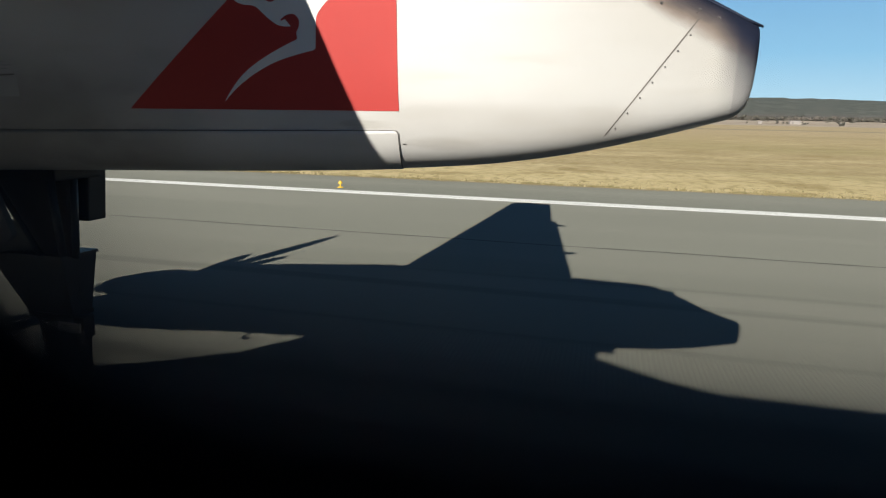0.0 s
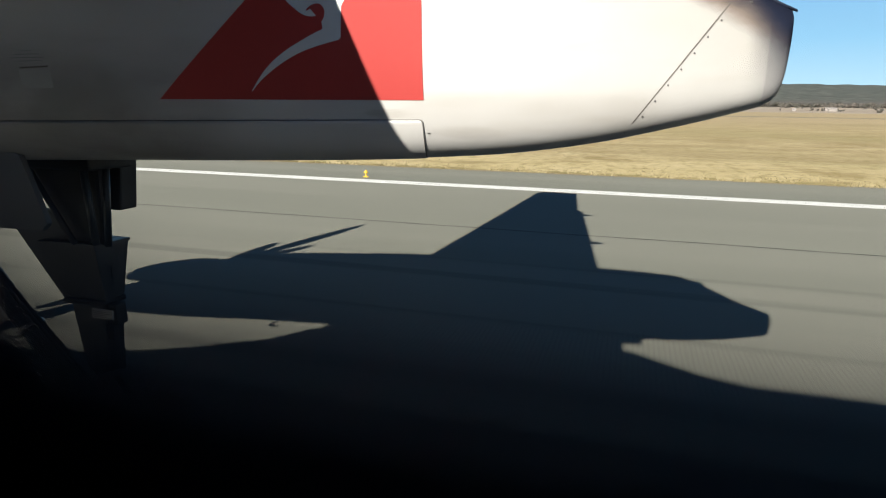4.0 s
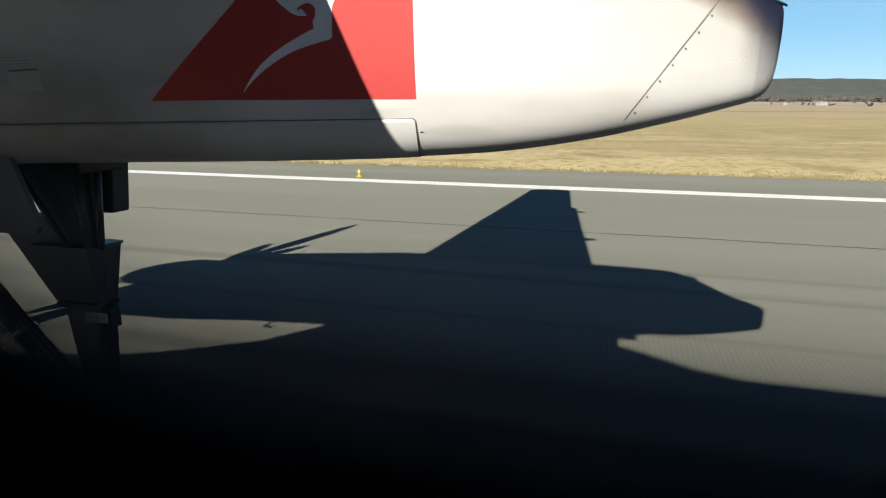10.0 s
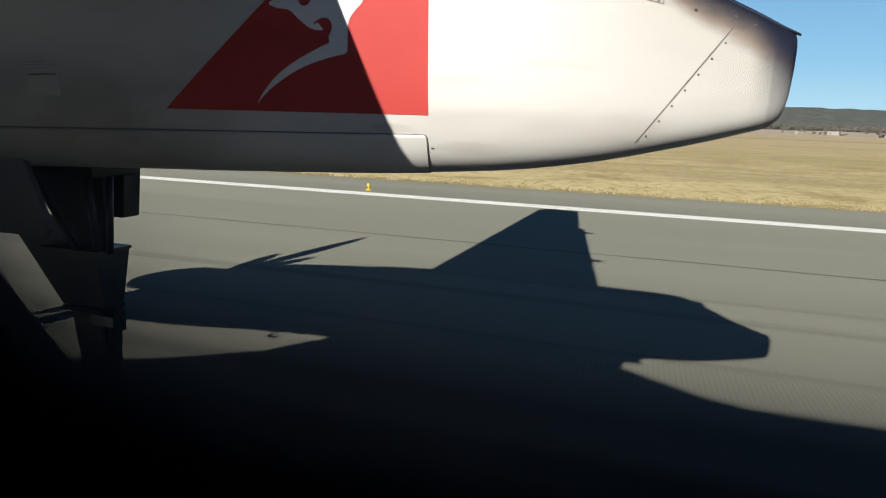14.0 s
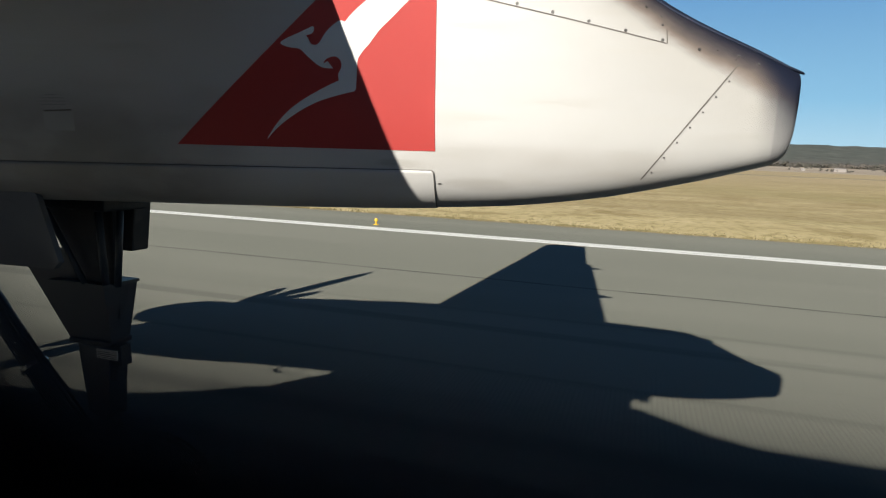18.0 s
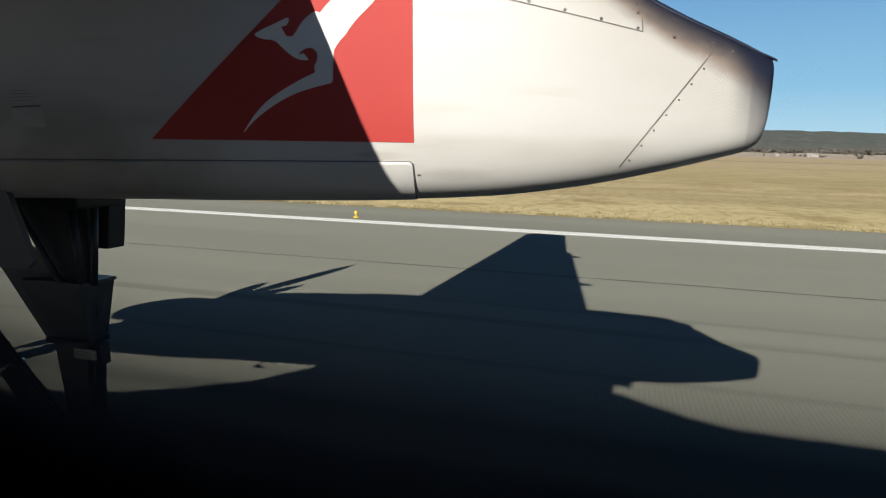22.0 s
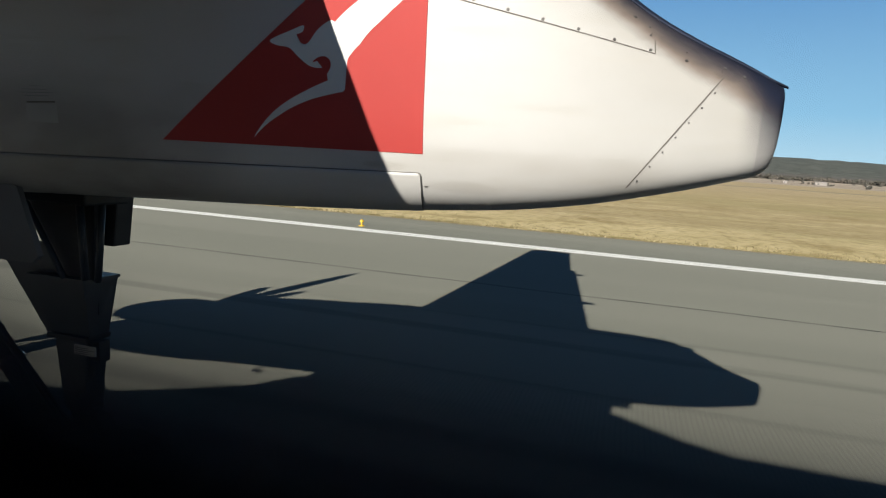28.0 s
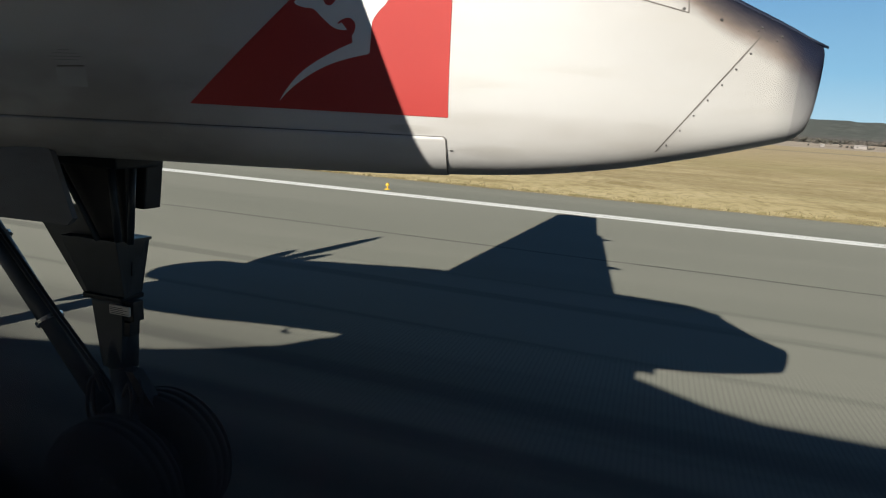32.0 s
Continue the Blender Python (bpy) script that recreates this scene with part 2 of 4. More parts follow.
def ground_mat():
    m = Mat("dry_grass_ground", 0.95, 0, 0.05)
    x, y, z = m.xyz()
    big = m.noise(0.02, 5, (0.35, 1, 1))
    bands = m.noise(0.16, 5, (0.05, 1, 1), 0.6)          # mown strips along the runway
    clump = m.noise(0.55, 5, (0.35, 0.45, 1), 0.65)
    fine = m.noise(2.6, 5, (0.8, 0.40, 1), 0.7)
    near = m.math('ADD', m.remap(y, 44, 26), m.math('MULTIPLY', m.math('SUBTRACT', clump, 0.5), 1.4))
    c = m.mix(m.remap(bands, 0.40, 0.60), (0.54, 0.43, 0.24), (0.475, 0.372, 0.205))
    c = m.mix(m.math('MULTIPLY', m.remap(near, 0.25, 0.9), 0.75), c, (0.66, 0.54, 0.29))
    c = m.mix(m.math('MULTIPLY', m.remap(clump, 0.52, 0.66), 0.55), c, (0.70, 0.58, 0.34))
    c = m.mix(m.math('MULTIPLY', m.remap(clump, 0.47, 0.34), 0.60), c, (0.33, 0.25, 0.11))
    c = m.mix(m.math('MULTIPLY', m.remap(fine, 0.50, 0.36), 0.6), c, (0.29, 0.235, 0.10))
    c = m.mix(m.math('MULTIPLY', m.remap(fine, 0.54, 0.68), 0.35), c, (0.74, 0.62, 0.38))
    c = m.mix(m.math('MULTIPLY', m.remap(big, 0.48, 0.64), 0.40), c, (0.31, 0.275, 0.115))
    c = m.mix(m.math('MULTIPLY', m.remap(y, 70, 200), 0.55), c, (0.50, 0.39, 0.25))
    m.color(c)
    return m.bump(fine, 0.4, 0.04).m


def hill_mat():
    m = Mat("wooded_hill", 0.95, 0, 0.1)
    x, y, z = m.xyz()
    n = m.noise(0.02, 6, (1, 1, 2))
    f = m.noise(0.055, 5, (1, 1, 2.5), 0.7)
    # distance haze is put into these greens, paler than the woods themselves
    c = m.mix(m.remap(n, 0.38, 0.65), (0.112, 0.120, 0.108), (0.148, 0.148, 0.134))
    c = m.mix(m.math('MULTIPLY', m.remap(f, 0.42, 0.62), 0.65), c, (0.062, 0.072, 0.060))
    low = m.remap(m.math('ADD', z, m.math('MULTIPLY', n, 24)), 46, 22)      # leafless scrub on the lower slope
    c = m.mix(m.math('MULTIPLY', low, 0.75), c, (0.175, 0.142, 0.128))
    m.color(c)
    return m.bump(f, 0.6, 3.0).m


def plain_noise(name, a, b, scale, stretch=(1, 1, 1), rough=0.9):
    m = Mat(name, rough, 0, 0.2)
    n = m.noise(scale, 5, stretch)
    m.color(m.mix(m.remap(n, 0.35, 0.68), a, b))
    return m.bump(n, 0.2, 0.01).m


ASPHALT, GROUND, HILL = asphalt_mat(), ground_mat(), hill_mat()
LINE = plain_noise("white_runway_paint", (0.88, 0.88, 0.85), (0.74, 0.74, 0.71), 5.0, (0.2, 2.5, 1))
CRACK = plain_noise("bitumen_joint", (0.022, 0.022, 0.022), (0.05, 0.05, 0.048), 8)
STRAW = Mat("straw_grass", 0.95, 0, 0.05)
_r = STRAW.t.nodes.new("ShaderNodeNewGeometry").outputs["Random Per Island"]
STRAW.color(STRAW.mix(STRAW.remap(_r, 0.75, 1.0), STRAW.mix(_r, (0.27, 0.225, 0.125), (0.20, 0.17, 0.085)), (0.10, 0.09, 0.04)))
STRAW = STRAW.m
LEAF = Mat("eucalypt_leaves", 0.9, 0, 0.1)
_r = LEAF.t.nodes.new("ShaderNodeNewGeometry").outputs["Random Per Island"]
LEAF.color(LEAF.mix(LEAF.remap(LEAF.math('ADD', LEAF.noise(0.012, 3), LEAF.math('MULTIPLY', _r, 0.25)), 0.55, 0.85), LEAF.mix(_r, (0.072, 0.072, 0.060), (0.100, 0.092, 0.080)), (0.135, 0.118, 0.104)))
LEAF = LEAF.m
SHED_WALL = plain_noise("pale_shed_wall", (0.36, 0.33, 0.31), (0.29, 0.265, 0.25), 0.6)
SHED_ROOF = plain_noise("shed_iron_roof", (0.44, 0.41, 0.39), (0.30, 0.27, 0.25), 0.8)
SHED_DARK = plain_noise("shed_opening", (0.08, 0.08, 0.085), (0.05, 0.05, 0.05), 1.0)


# ---- making meshes ----
def part(name, bm, material, parent=None, label="", smooth=False):
    me = bpy.data.meshes.new(name)
    bm.to_mesh(me)
    bm.free()
    if material:
        me.materials.append(material)
    if smooth:
        me.shade_smooth()
    ob = new(name, me)
    if parent:
        ob.parent = parent
    if label:
        ob["label"] = label
    return ob


def empty(name, place=(0, 0, 0)):
    e = new(name)
    e.location = place
    return e


def box(bm, lo, hi, bevel=0.0, m=None):
    r = bmesh.ops.create_cube(bm, size=1)
    vs = r["verts"]
    for v in vs:
        v.co = Vector([lo[i] + (v.co[i] + 0.5) * (hi[i] - lo[i]) for i in range(3)])
    if bevel:
        es = list({e for v in vs for e in v.link_edges})
        out = bmesh.ops.bevel(bm, geom=es, offset=bevel, segments=2, affect='EDGES', profile=0.6)
        vs = list({v for f in out["faces"] for v in f.verts} | {v for v in vs if v.is_valid})
    if m:
        bmesh.ops.transform(bm, matrix=m, verts=vs)
    return bm


def rod(bm, a, b, r0, r1=None, n=16, caps=True):
    """A straight round bar from a to b."""
    a, b = Vector(a), Vector(b)
    d = b - a
    q = d.to_track_quat('Z', 'Y').to_matrix().to_4x4()
    bmesh.ops.create_cone(bm, cap_ends=caps, segments=n, radius1=r0, radius2=r0 if r1 is None else r1, depth=d.length,
                          matrix=Matrix.Translation((a + b) / 2) @ q)
    return bm


def pipe(bm, pts, r, n=8):
    """A bent pipe through points, with smooth bends."""
    pts = [Vector(p) for p in pts]
    path = []
    for i in range(len(pts) - 1):
        p0, p1, p2, p3 = pts[max(i - 1, 0)], pts[i], pts[i + 1], pts[min(i + 2, len(pts) - 1)]
        for k in range(6):
            t = k / 6
            path.append(0.5 * (2 * p1 + (p2 - p0) * t + (2 * p0 - 5 * p1 + 4 * p2 - p3) * t * t + (3 * p1 - p0 - 3 * p2 + p3) * t ** 3))
    path.append(pts[-1])
    rings = []
    for i, p in enumerate(path):
        d = (path[min(i + 1, len(path) - 1)] - path[max(i - 1, 0)]).normalized()
        u = d.orthogonal().normalized() if not rings else (rings[-1][1] - d * rings[-1][1].dot(d)).normalized()
        v = d.cross(u)
        rings.append(([bm.verts.new(p + r * (u * math.cos(2 * math.pi * k / n) + v * math.sin(2 * math.pi * k / n))) for k in range(n)], u))
    for (ra, _), (rb, _) in zip(rings, rings[1:]):
        for k in range(n):
            bm.faces.new((ra[k], ra[(k + 1) % n], rb[(k + 1) % n], rb[k]))
    return bm


def loft(bm, rings, close=True, caps=True):
    """Skin over rings of equally many points."""
    vs = [[bm.verts.new(p) for p in ring] for ring in rings]
    n = len(vs[0])
    for a, b in zip(vs, vs[1:]):
        for k in range(n if close else n - 1):
            bm.faces.new((a[k], a[(k + 1) % n], b[(k + 1) % n], b[k]))
    if caps:
        bm.faces.new(list(reversed(vs[0])))
        bm.faces.new(vs[-1])
    bmesh.ops.recalc_face_normals(bm, faces=bm.faces)
    return bm


def curve_through(stations):
    """A smooth function through (x, value, value ...) rows, without overshoot."""
    xs = [s[0] for s in stations]
    ys = np.array([s[1:] for s in stations], float)
    d = np.diff(ys, axis=0) / np.diff(xs)[:, None]
    g = np.zeros_like(ys)
    g[0], g[-1] = d[0], d[-1]
    for i in range(1, len(xs) - 1):
        ok = d[i - 1] * d[i] > 0
        g[i] = np.where(ok, 2 * d[i - 1] * d[i] / np.where(ok, d[i - 1] + d[i], 1), 0)

    def at(x):
        i = min(max(int(np.searchsorted(xs, x)) - 1, 0), len(xs) - 2)
        w = xs[i + 1] - xs[i]
        t = min(max((x - xs[i]) / w, 0), 1)
        return ((1 + 2 * t) * (1 - t) ** 2 * ys[i] + t * (1 - t) ** 2 * w * g[i]
                + t * t * (3 - 2 * t) * ys[i + 1] + t * t * (t - 1) * w * g[i + 1])
    return at


NAC_Y, NAC_N, NAC_LOW = 2.70, 2.7, 4.7        # the section is squarer below its middle
NAC = curve_through([   # x, belly, top, half width
    (-7.62, 2.02, 3.18, 0.40), (-7.48, 1.88, 3.28, 0.46), (-7.1, 1.83, 3.41, 0.50), (-6.2, 1.87, 3.57, 0.54), (-5.2, 1.98, 3.73, 0.55), (-4.3, 2.05, 3.78, 0.53),
    (-3.6, 2.22, 3.78, 0.52), (-3.2, 2.284, 3.78, 0.51), (-2.3, 2.324, 3.78, 0.50), (-1.6, 2.348, 3.77, 0.49), (-0.9, 2.379, 3.74, 0.46), (-0.5, 2.409, 3.55, 0.42),
    (-0.3, 2.436, 3.435, 0.393), (-0.1, 2.471, 3.295, 0.36), (0.05, 2.506, 3.190, 0.33), (0.2, 2.543, 3.107, 0.30), (0.36, 2.588, 3.03, 0.26), (0.445, 2.615, 2.985, 0.245), (0.475, 2.642, 2.968, 0.235),
    (0.488, 2.69, 2.96, 0.22), (0.496, 2.78, 2.955, 0.20)])


def nac_point(x, ang, off=0.0):
    """A point of the nacelle's skin; ang 0 is the inboard flank, -90 the belly."""
    lo, hi, a = NAC(x)
    b, zc = (hi - lo) / 2, (hi + lo) / 2
    c, s = math.cos(radians(ang)), math.sin(radians(ang))
    e = 2 / (NAC_N if s > 0 else NAC_LOW)
    return Vector((x, NAC_Y - (a + off) * math.copysign(abs(c) ** e, c), zc + (b + off) * math.copysign(abs(s) ** e, s)))


def flank_y(x, z):
    """How far out the inboard flank lies at x and height z."""
    lo, hi, a = NAC(x)
    q, e = min(abs((z - (lo + hi) / 2) / ((hi - lo) / 2)), 0.999), NAC_N if z > (lo + hi) / 2 else NAC_LOW
    return NAC_Y - a * (1 - q ** e) ** (1 / e)


# ---- ground ----
def sheet(name, x0, x1, y0, y1, z, mat, kind="structure", label="", category="", nx=1, ny=1):
    bm = bmesh.new()
    vs = [[bm.verts.new((x0 + (x1 - x0) * i / nx, y0 + (y1 - y0) * j / ny, z)) for j in range(ny + 1)] for i in range(nx + 1)]
    for i in range(nx):
        for j in range(ny):
            bm.faces.new((vs[i][j], vs[i + 1][j], vs[i + 1][j + 1], vs[i][j + 1]))
    return tagged(part(name, bm, mat), label, category, "", kind)


sheet("ground", -4500, 4500, -4500, 4500, -0.03, GROUND, label="dry straw-coloured airfield grass reaching the far hills", category="ground")


def slab(name, x0, x1, y0, y1, z0, z1, mat, label, category):
    bm = bmesh.new()
    box(bm, (x0, y0, z0), (x1, y1, z1))
    return tagged(part(name, bm, mat), label, category, "", "structure")


RUN_EDGE, LINE_Y = 25.4, 20.15
runway = slab("runway", -700, 1500, -27, RUN_EDGE, -0.25, 0.0, ASPHALT, "grey grooved asphalt runway with dark tyre marks", "runway")
for la, lb in ((-0.38, -0.09), (-0.03, 0.38)):
    slab("runway_edge_line", -700, 1500, LINE_Y + la, LINE_Y + lb, 0.0, 0.004, LINE, "worn white painted runway edge line", "marking")
slab("taxiway", -900, 1500, 262, 292, -0.2, 0.02, ASPHALT, "distant dark asphalt taxiway across the grass", "taxiway")


def joint(y, x0, x1, w):
    """A wandering bitumen joint along the runway."""
    bm = bmesh.new()
    row = []
    for i in range(241):
        x = x0 + (x1 - x0) * i / 240
        c = y + 0.05 * noise.noise((x * 0.35, y, 0)) + 0.012 * noise.noise((x * 3.1, y, 4))
        h = w * (0.75 + 0.5 * noise.noise((x * 1.7, y, 9)))
        row.append((bm.verts.new((x, c - h, 0.003)), bm.verts.new((x, c + h, 0.003))))
    for a, b in zip(row, row[1:]):
        bm.faces.new((a[0], b[0], b[1], a[1]))
    return tagged(part("pavement_joint", bm, CRACK), "thin black bitumen joint along the asphalt", "joint", "", "structure")


joint(13.1, -60, 40, 0.030)


# ---- the distance ----
def ridge(name, y0, y1, height, x0, x1, mat, label, seed, nx=160, ny=14):
    bm = bmesh.new()
    rows = []
    for i in range(nx + 1):
        x = x0 + (x1 - x0) * i / nx
        h = height(x)
        col = []
        for j in range(ny + 1):
            t = j / ny
            s = t * t * (3 - 2 * t)
            y = y0 + (y1 - y0) * t
            col.append(bm.verts.new((x, y, -0.2 + s * h * (1 + 0.06 * noise.noise((x * 0.004, y * 0.004, seed))) + 5 * s * noise.noise((x * 0.02, y * 0.02, seed)))))
        rows.append(col)
    for a, b in zip(rows, rows[1:]):
        for j in range(ny):
            bm.faces.new((a[j], b[j], b[j + 1], a[j + 1]))
    return tagged(part(name, bm, mat, smooth=True), label, "hill", "", "structure")


FIELD = plain_noise("pale_far_paddock", (0.50, 0.415, 0.32), (0.37, 0.30, 0.235), 0.02, (0.5, 1.4, 1))


def hill_h(x):
    return 84 - 0.010 * (x - 450) + 9 * noise.noise((x * 0.0016, 3, 0)) + 3 * noise.noise((x * 0.006, 1, 5))


ridge("far_paddock", 800, 1550, lambda x: 9 + 2 * noise.noise((x * 0.003, 0, 2)), -4000, 4000, FIELD, "pale dry paddock rising to the woods", 3)
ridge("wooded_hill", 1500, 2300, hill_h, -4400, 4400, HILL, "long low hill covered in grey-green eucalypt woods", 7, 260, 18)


def woods():
    """The ragged edge of the woods at the foot of the hill: clumps of crowns."""
    rng = random.Random(5)
    ball = bmesh.new()
    bmesh.ops.create_icosphere(ball, subdivisions=1, radius=1)
    ball.verts.index_update()
    bv, bf = [v.co.copy() for v in ball.verts], [[v.index for v in f.verts] for f in ball.faces]
    ball.free()
    verts, faces = [], []
    for i in range(4200):
        x = rng.uniform(-1500, 1800)
        if i < 3000:                                        # the wood's own edge, in bays and tongues
            edge = noise.noise((x * 0.008, 2.0, 0.5)) + 0.6 * noise.noise((x * 0.03, 7.0, 0.5))
            y = 1455 - 150 * max(edge, -0.35) + rng.uniform(0, 190)
            h = rng.uniform(6, 13)
        else:                                               # clumps and single trees out in the paddock
            y = rng.uniform(930, 1400)
            if noise.noise((x * 0.012, y * 0.008, 3.0)) < 0.28:
                continue
            h = rng.uniform(3, 7)
        base = -0.2 + 9 * max(0.0, min(1.0, (y - 800) / 750)) ** 1.5
        for k in range(rng.randint(3, 5)):
            r = h * rng.uniform(0.22, 0.4)
            c = Vector((x + rng.uniform(-h, h) * 0.5, y + rng.uniform(-3, 3), base + h * rng.uniform(0.2, 0.8)))
            n = len(verts)
            verts += [tuple(c + Vector((v.x, v.y, v.z * 0.75)) * r + Vector((rng.uniform(-1, 1), rng.uniform(-1, 1), rng.uniform(-1, 1))) * r * 0.28) for v in bv]
            faces += [[n + q for q in f] for f in bf]
    me = bpy.data.meshes.new("far_woods")
    me.from_pydata(verts, [], faces)
    me.materials.append(LEAF)
    me.shade_smooth()
    return tagged(new("far_woods", me), "grey-brown woods along the foot of the hill", "woods", "", "stuff")


woods()


def backdrop():
    """Clear sky behind the hills, far beyond everything else."""
    m = bpy.data.materials.new("clear_sky")
    m.use_nodes = True
    t = m.node_tree
    t.nodes.clear()
    out, em = t.nodes.new("ShaderNodeOutputMaterial"), t.nodes.new("ShaderNodeEmission")
    co, sp = t.nodes.new("ShaderNodeTexCoord"), t.nodes.new("ShaderNodeSeparateXYZ")
    mr, ra = t.nodes.new("ShaderNodeMapRange"), t.nodes.new("ShaderNodeValToRGB")
    mr.inputs[1].default_value, mr.inputs[2].default_value = 0, 1150
    ra.color_ramp.elements[0].color = (0.40, 0.57, 0.66, 1)
    ra.color_ramp.elements[1].color = (0.102, 0.248, 0.468, 1)
    e = ra.color_ramp.elements.new(0.35)
    e.color = (0.215, 0.42, 0.598, 1)
    t.links.new(co.outputs["Object"], sp.inputs[0])
    t.links.new(sp.outputs[2], mr.inputs[0])
    t.links.new(mr.outputs[0], ra.inputs[0])
    t.links.new(ra.outputs[0], em.inputs[0])
    t.links.new(em.outputs[0], out.inputs[0])
    bm = bmesh.new()
    cols = []
    for i in range(41):
        a = radians(-55 + 110 * i / 40)
        cols.append([bm.verts.new((4200 * math.sin(a), 4200 * math.cos(a), z)) for z in (-60, 1260)])
    for p, q in zip(cols, cols[1:]):
        bm.faces.new((p[0], q[0], q[1], p[1]))
    return tagged(part("backdrop", bm, m), "clear blue winter sky above the hills", "sky", "", "structure")


backdrop()


def shed(x, y, w, d, h):
    """A small pale farm shed with a pitched iron roof and an open bay."""
    e = empty("shed", (x, y, 0 if y < 800 else 3))
    bm = bmesh.new()
    box(bm, (-w / 2, 0, -1), (w / 2, d, h))
    part("wall", bm, SHED_WALL, e)
    bm = bmesh.new()
    loft(bm, [[(sx * (w / 2 + 0.3), -0.4, h), (sx * (w / 2 + 0.3), d / 2, h + d * 0.22), (sx * (w / 2 + 0.3), d + 0.4, h),
               (sx * (w / 2 + 0.3), d / 2, h + d * 0.22 - 0.25)] for sx in (-1, 1)])
    part("roof", bm, SHED_ROOF, e)
    for k in range(1):
        bm = bmesh.new()
        box(bm, (-w * 0.3 + k * w * 0.4, -0.12, 0), (-w * 0.18 + k * w * 0.4, -0.02, h * 0.7))
        part("door", bm, SHED_DARK, e)
    return tagged(e, "small pale shed with a low iron roof beyond the airfield", "shed", "sheds beyond the airfield")


for sx, sy, sw in ((262, 1010, 15), (205, 960, 5), (345, 1080, 7)):
    shed(sx, sy, sw, sw * 0.5, 1.9 + sw * 0.05)


# ---- the aircraft ----
plane = tagged(empty("airplane"), "white high-wing propeller airliner with red nacelle triangle on the runway", "airplane")
nacelle_bm = bmesh.new()
xs = [-7.62, -7.57] + [-7.52 + 0.1 * i for i in range(80)] + [0.42, 0.445, 0.46, 0.475, 0.482, 0.488, 0.492, 0.496]
loft(nacelle_bm, [[nac_point(x, a) for a in np.linspace(0, 360, 181)[:-1]] for x in sorted(set(round(v, 4) for v in xs if v <= 0.496))])
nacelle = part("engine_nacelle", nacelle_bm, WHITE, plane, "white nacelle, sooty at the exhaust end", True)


def decal(name, outlines, mat, parent, off=0.002, step=0.05, label=""):
    """Paint or sealant lying on the nacelle's inboard flank; outlines in (x, z)."""
    bm = bmesh.new()
    for ring in outlines:
        bm.faces.new([bm.verts.new((x, 0, z)) for x, z in ring])
    bmesh.ops.triangulate(bm, faces=bm.faces)
    lo = [min(v.co[i] for v in bm.verts) for i in range(3)]
    hi = [max(v.co[i] for v in bm.verts) for i in range(3)]
    for i in (0, 2):
        c = lo[i] + step
        while c < hi[i]:
            co = Vector((0, 0, 0))
            co[i] = c
            no = Vector((0, 0, 0))
            no[i] = 1
            bmesh.ops.bisect_plane(bm, geom=bm.verts[:] + bm.edges[:] + bm.faces[:], plane_co=co, plane_no=no)
            c += step
    for v in bm.verts:
        v.co.y = flank_y(v.co.x, v.co.z) - off
    bm.normal_update()
    for f in bm.faces:
        if f.normal.y > 0:
            f.normal_flip()
    return part(name, bm, mat, parent, label, True)


def eased(ring, times=2):
    """An outline with its corners cut soft."""
    for _ in range(times):
        ring = [(a[0] + (b[0] - a[0]) * t, a[1] + (b[1] - a[1]) * t) for a, b in zip(ring, ring[1:] + ring[:1]) for t in (0.22, 0.78)]
    return ring


def band(p0, p1, p2, p3, widths, n=22):
    """A tapering band round a cubic curve, as an outline."""
    left, right = [], []
    for i in range(n + 1):
        t = i / n
        q = [(1 - t) ** 3 * a + 3 * t * (1 - t) ** 2 * b + 3 * t * t * (1 - t) * c + t ** 3 * d for a, b, c, d in zip(p0, p1, p2, p3)]
        d = [3 * (1 - t) ** 2 * (b - a) + 6 * t * (1 - t) * (c - b) + 3 * t * t * (e - c) for a, b, c, e in zip(p0, p1, p2, p3)]
        k = math.hypot(*d)
        w = float(np.interp(t, np.linspace(0, 1, len(widths)), widths)) / 2
        left.append((q[0] - d[1] / k * w, q[1] + d[0] / k * w))
        right.append((q[0] + d[1] / k * w, q[1] - d[0] / k * w))
    return left + right[::-1]


decal("red_triangle", [[(-1.885, 2.608), (-0.753, 2.617), (-0.772, 3.575)]], RED, nacelle, 0.0020, 0.05, "red triangle of the livery")
emblem = decal("emblem", [
    band((-1.450, 2.643), (-1.362, 2.756), (-1.243, 2.815), (-1.081, 2.861), (0.002, 0.026, 0.037, 0.060)),
    band((-1.098, 2.832), (-1.130, 3.000), (-1.098, 3.090), (-0.765, 3.256), (0.062, 0.080, 0.130, 0.110, 0.030)),
], EMBLEM, nacelle, 0.0035, 0.04, "plain white curved emblem")
decal("emblem_tip", [eased([(-1.240, 3.078), (-1.300, 3.052), (-1.350, 3.034), (-1.396, 3.012), (-1.352, 2.994), (-1.303, 2.992), (-1.265, 2.956), (-1.215, 2.919), (-1.165, 2.914), (-1.108, 2.932), (-1.085, 3.000),
                      (-1.120, 3.105), (-1.190, 3.060), (-1.228, 2.998), (-1.270, 3.012), (-1.290, 3.038), (-1.248, 3.043)])], EMBLEM, nacelle, 0.0050, 0.04)
decal("emblem_curl", [band((-1.200, 2.938), (-1.150, 2.978), (-1.096, 2.926), (-1.186, 2.874), (0.006, 0.018, 0.020, 0.024))], RED, nacelle, 0.0065, 0.03, "small red curl in the emblem")


def seam(a, b, w=0.0035, name="panel_seam"):
    dx, dz = b[0] - a[0], b[1] - a[1]
    k = math.hypot(dx, dz)
    ox, oz = -dz / k * w / 2, dx / k * w / 2
    return decal(name, [[(a[0] + ox, a[1] + oz), (b[0] + ox, b[1] + oz), (b[0] - ox, b[1] - oz), (a[0] - ox, a[1] - oz)]], SEAM, nacelle, 0.0016, 0.04)


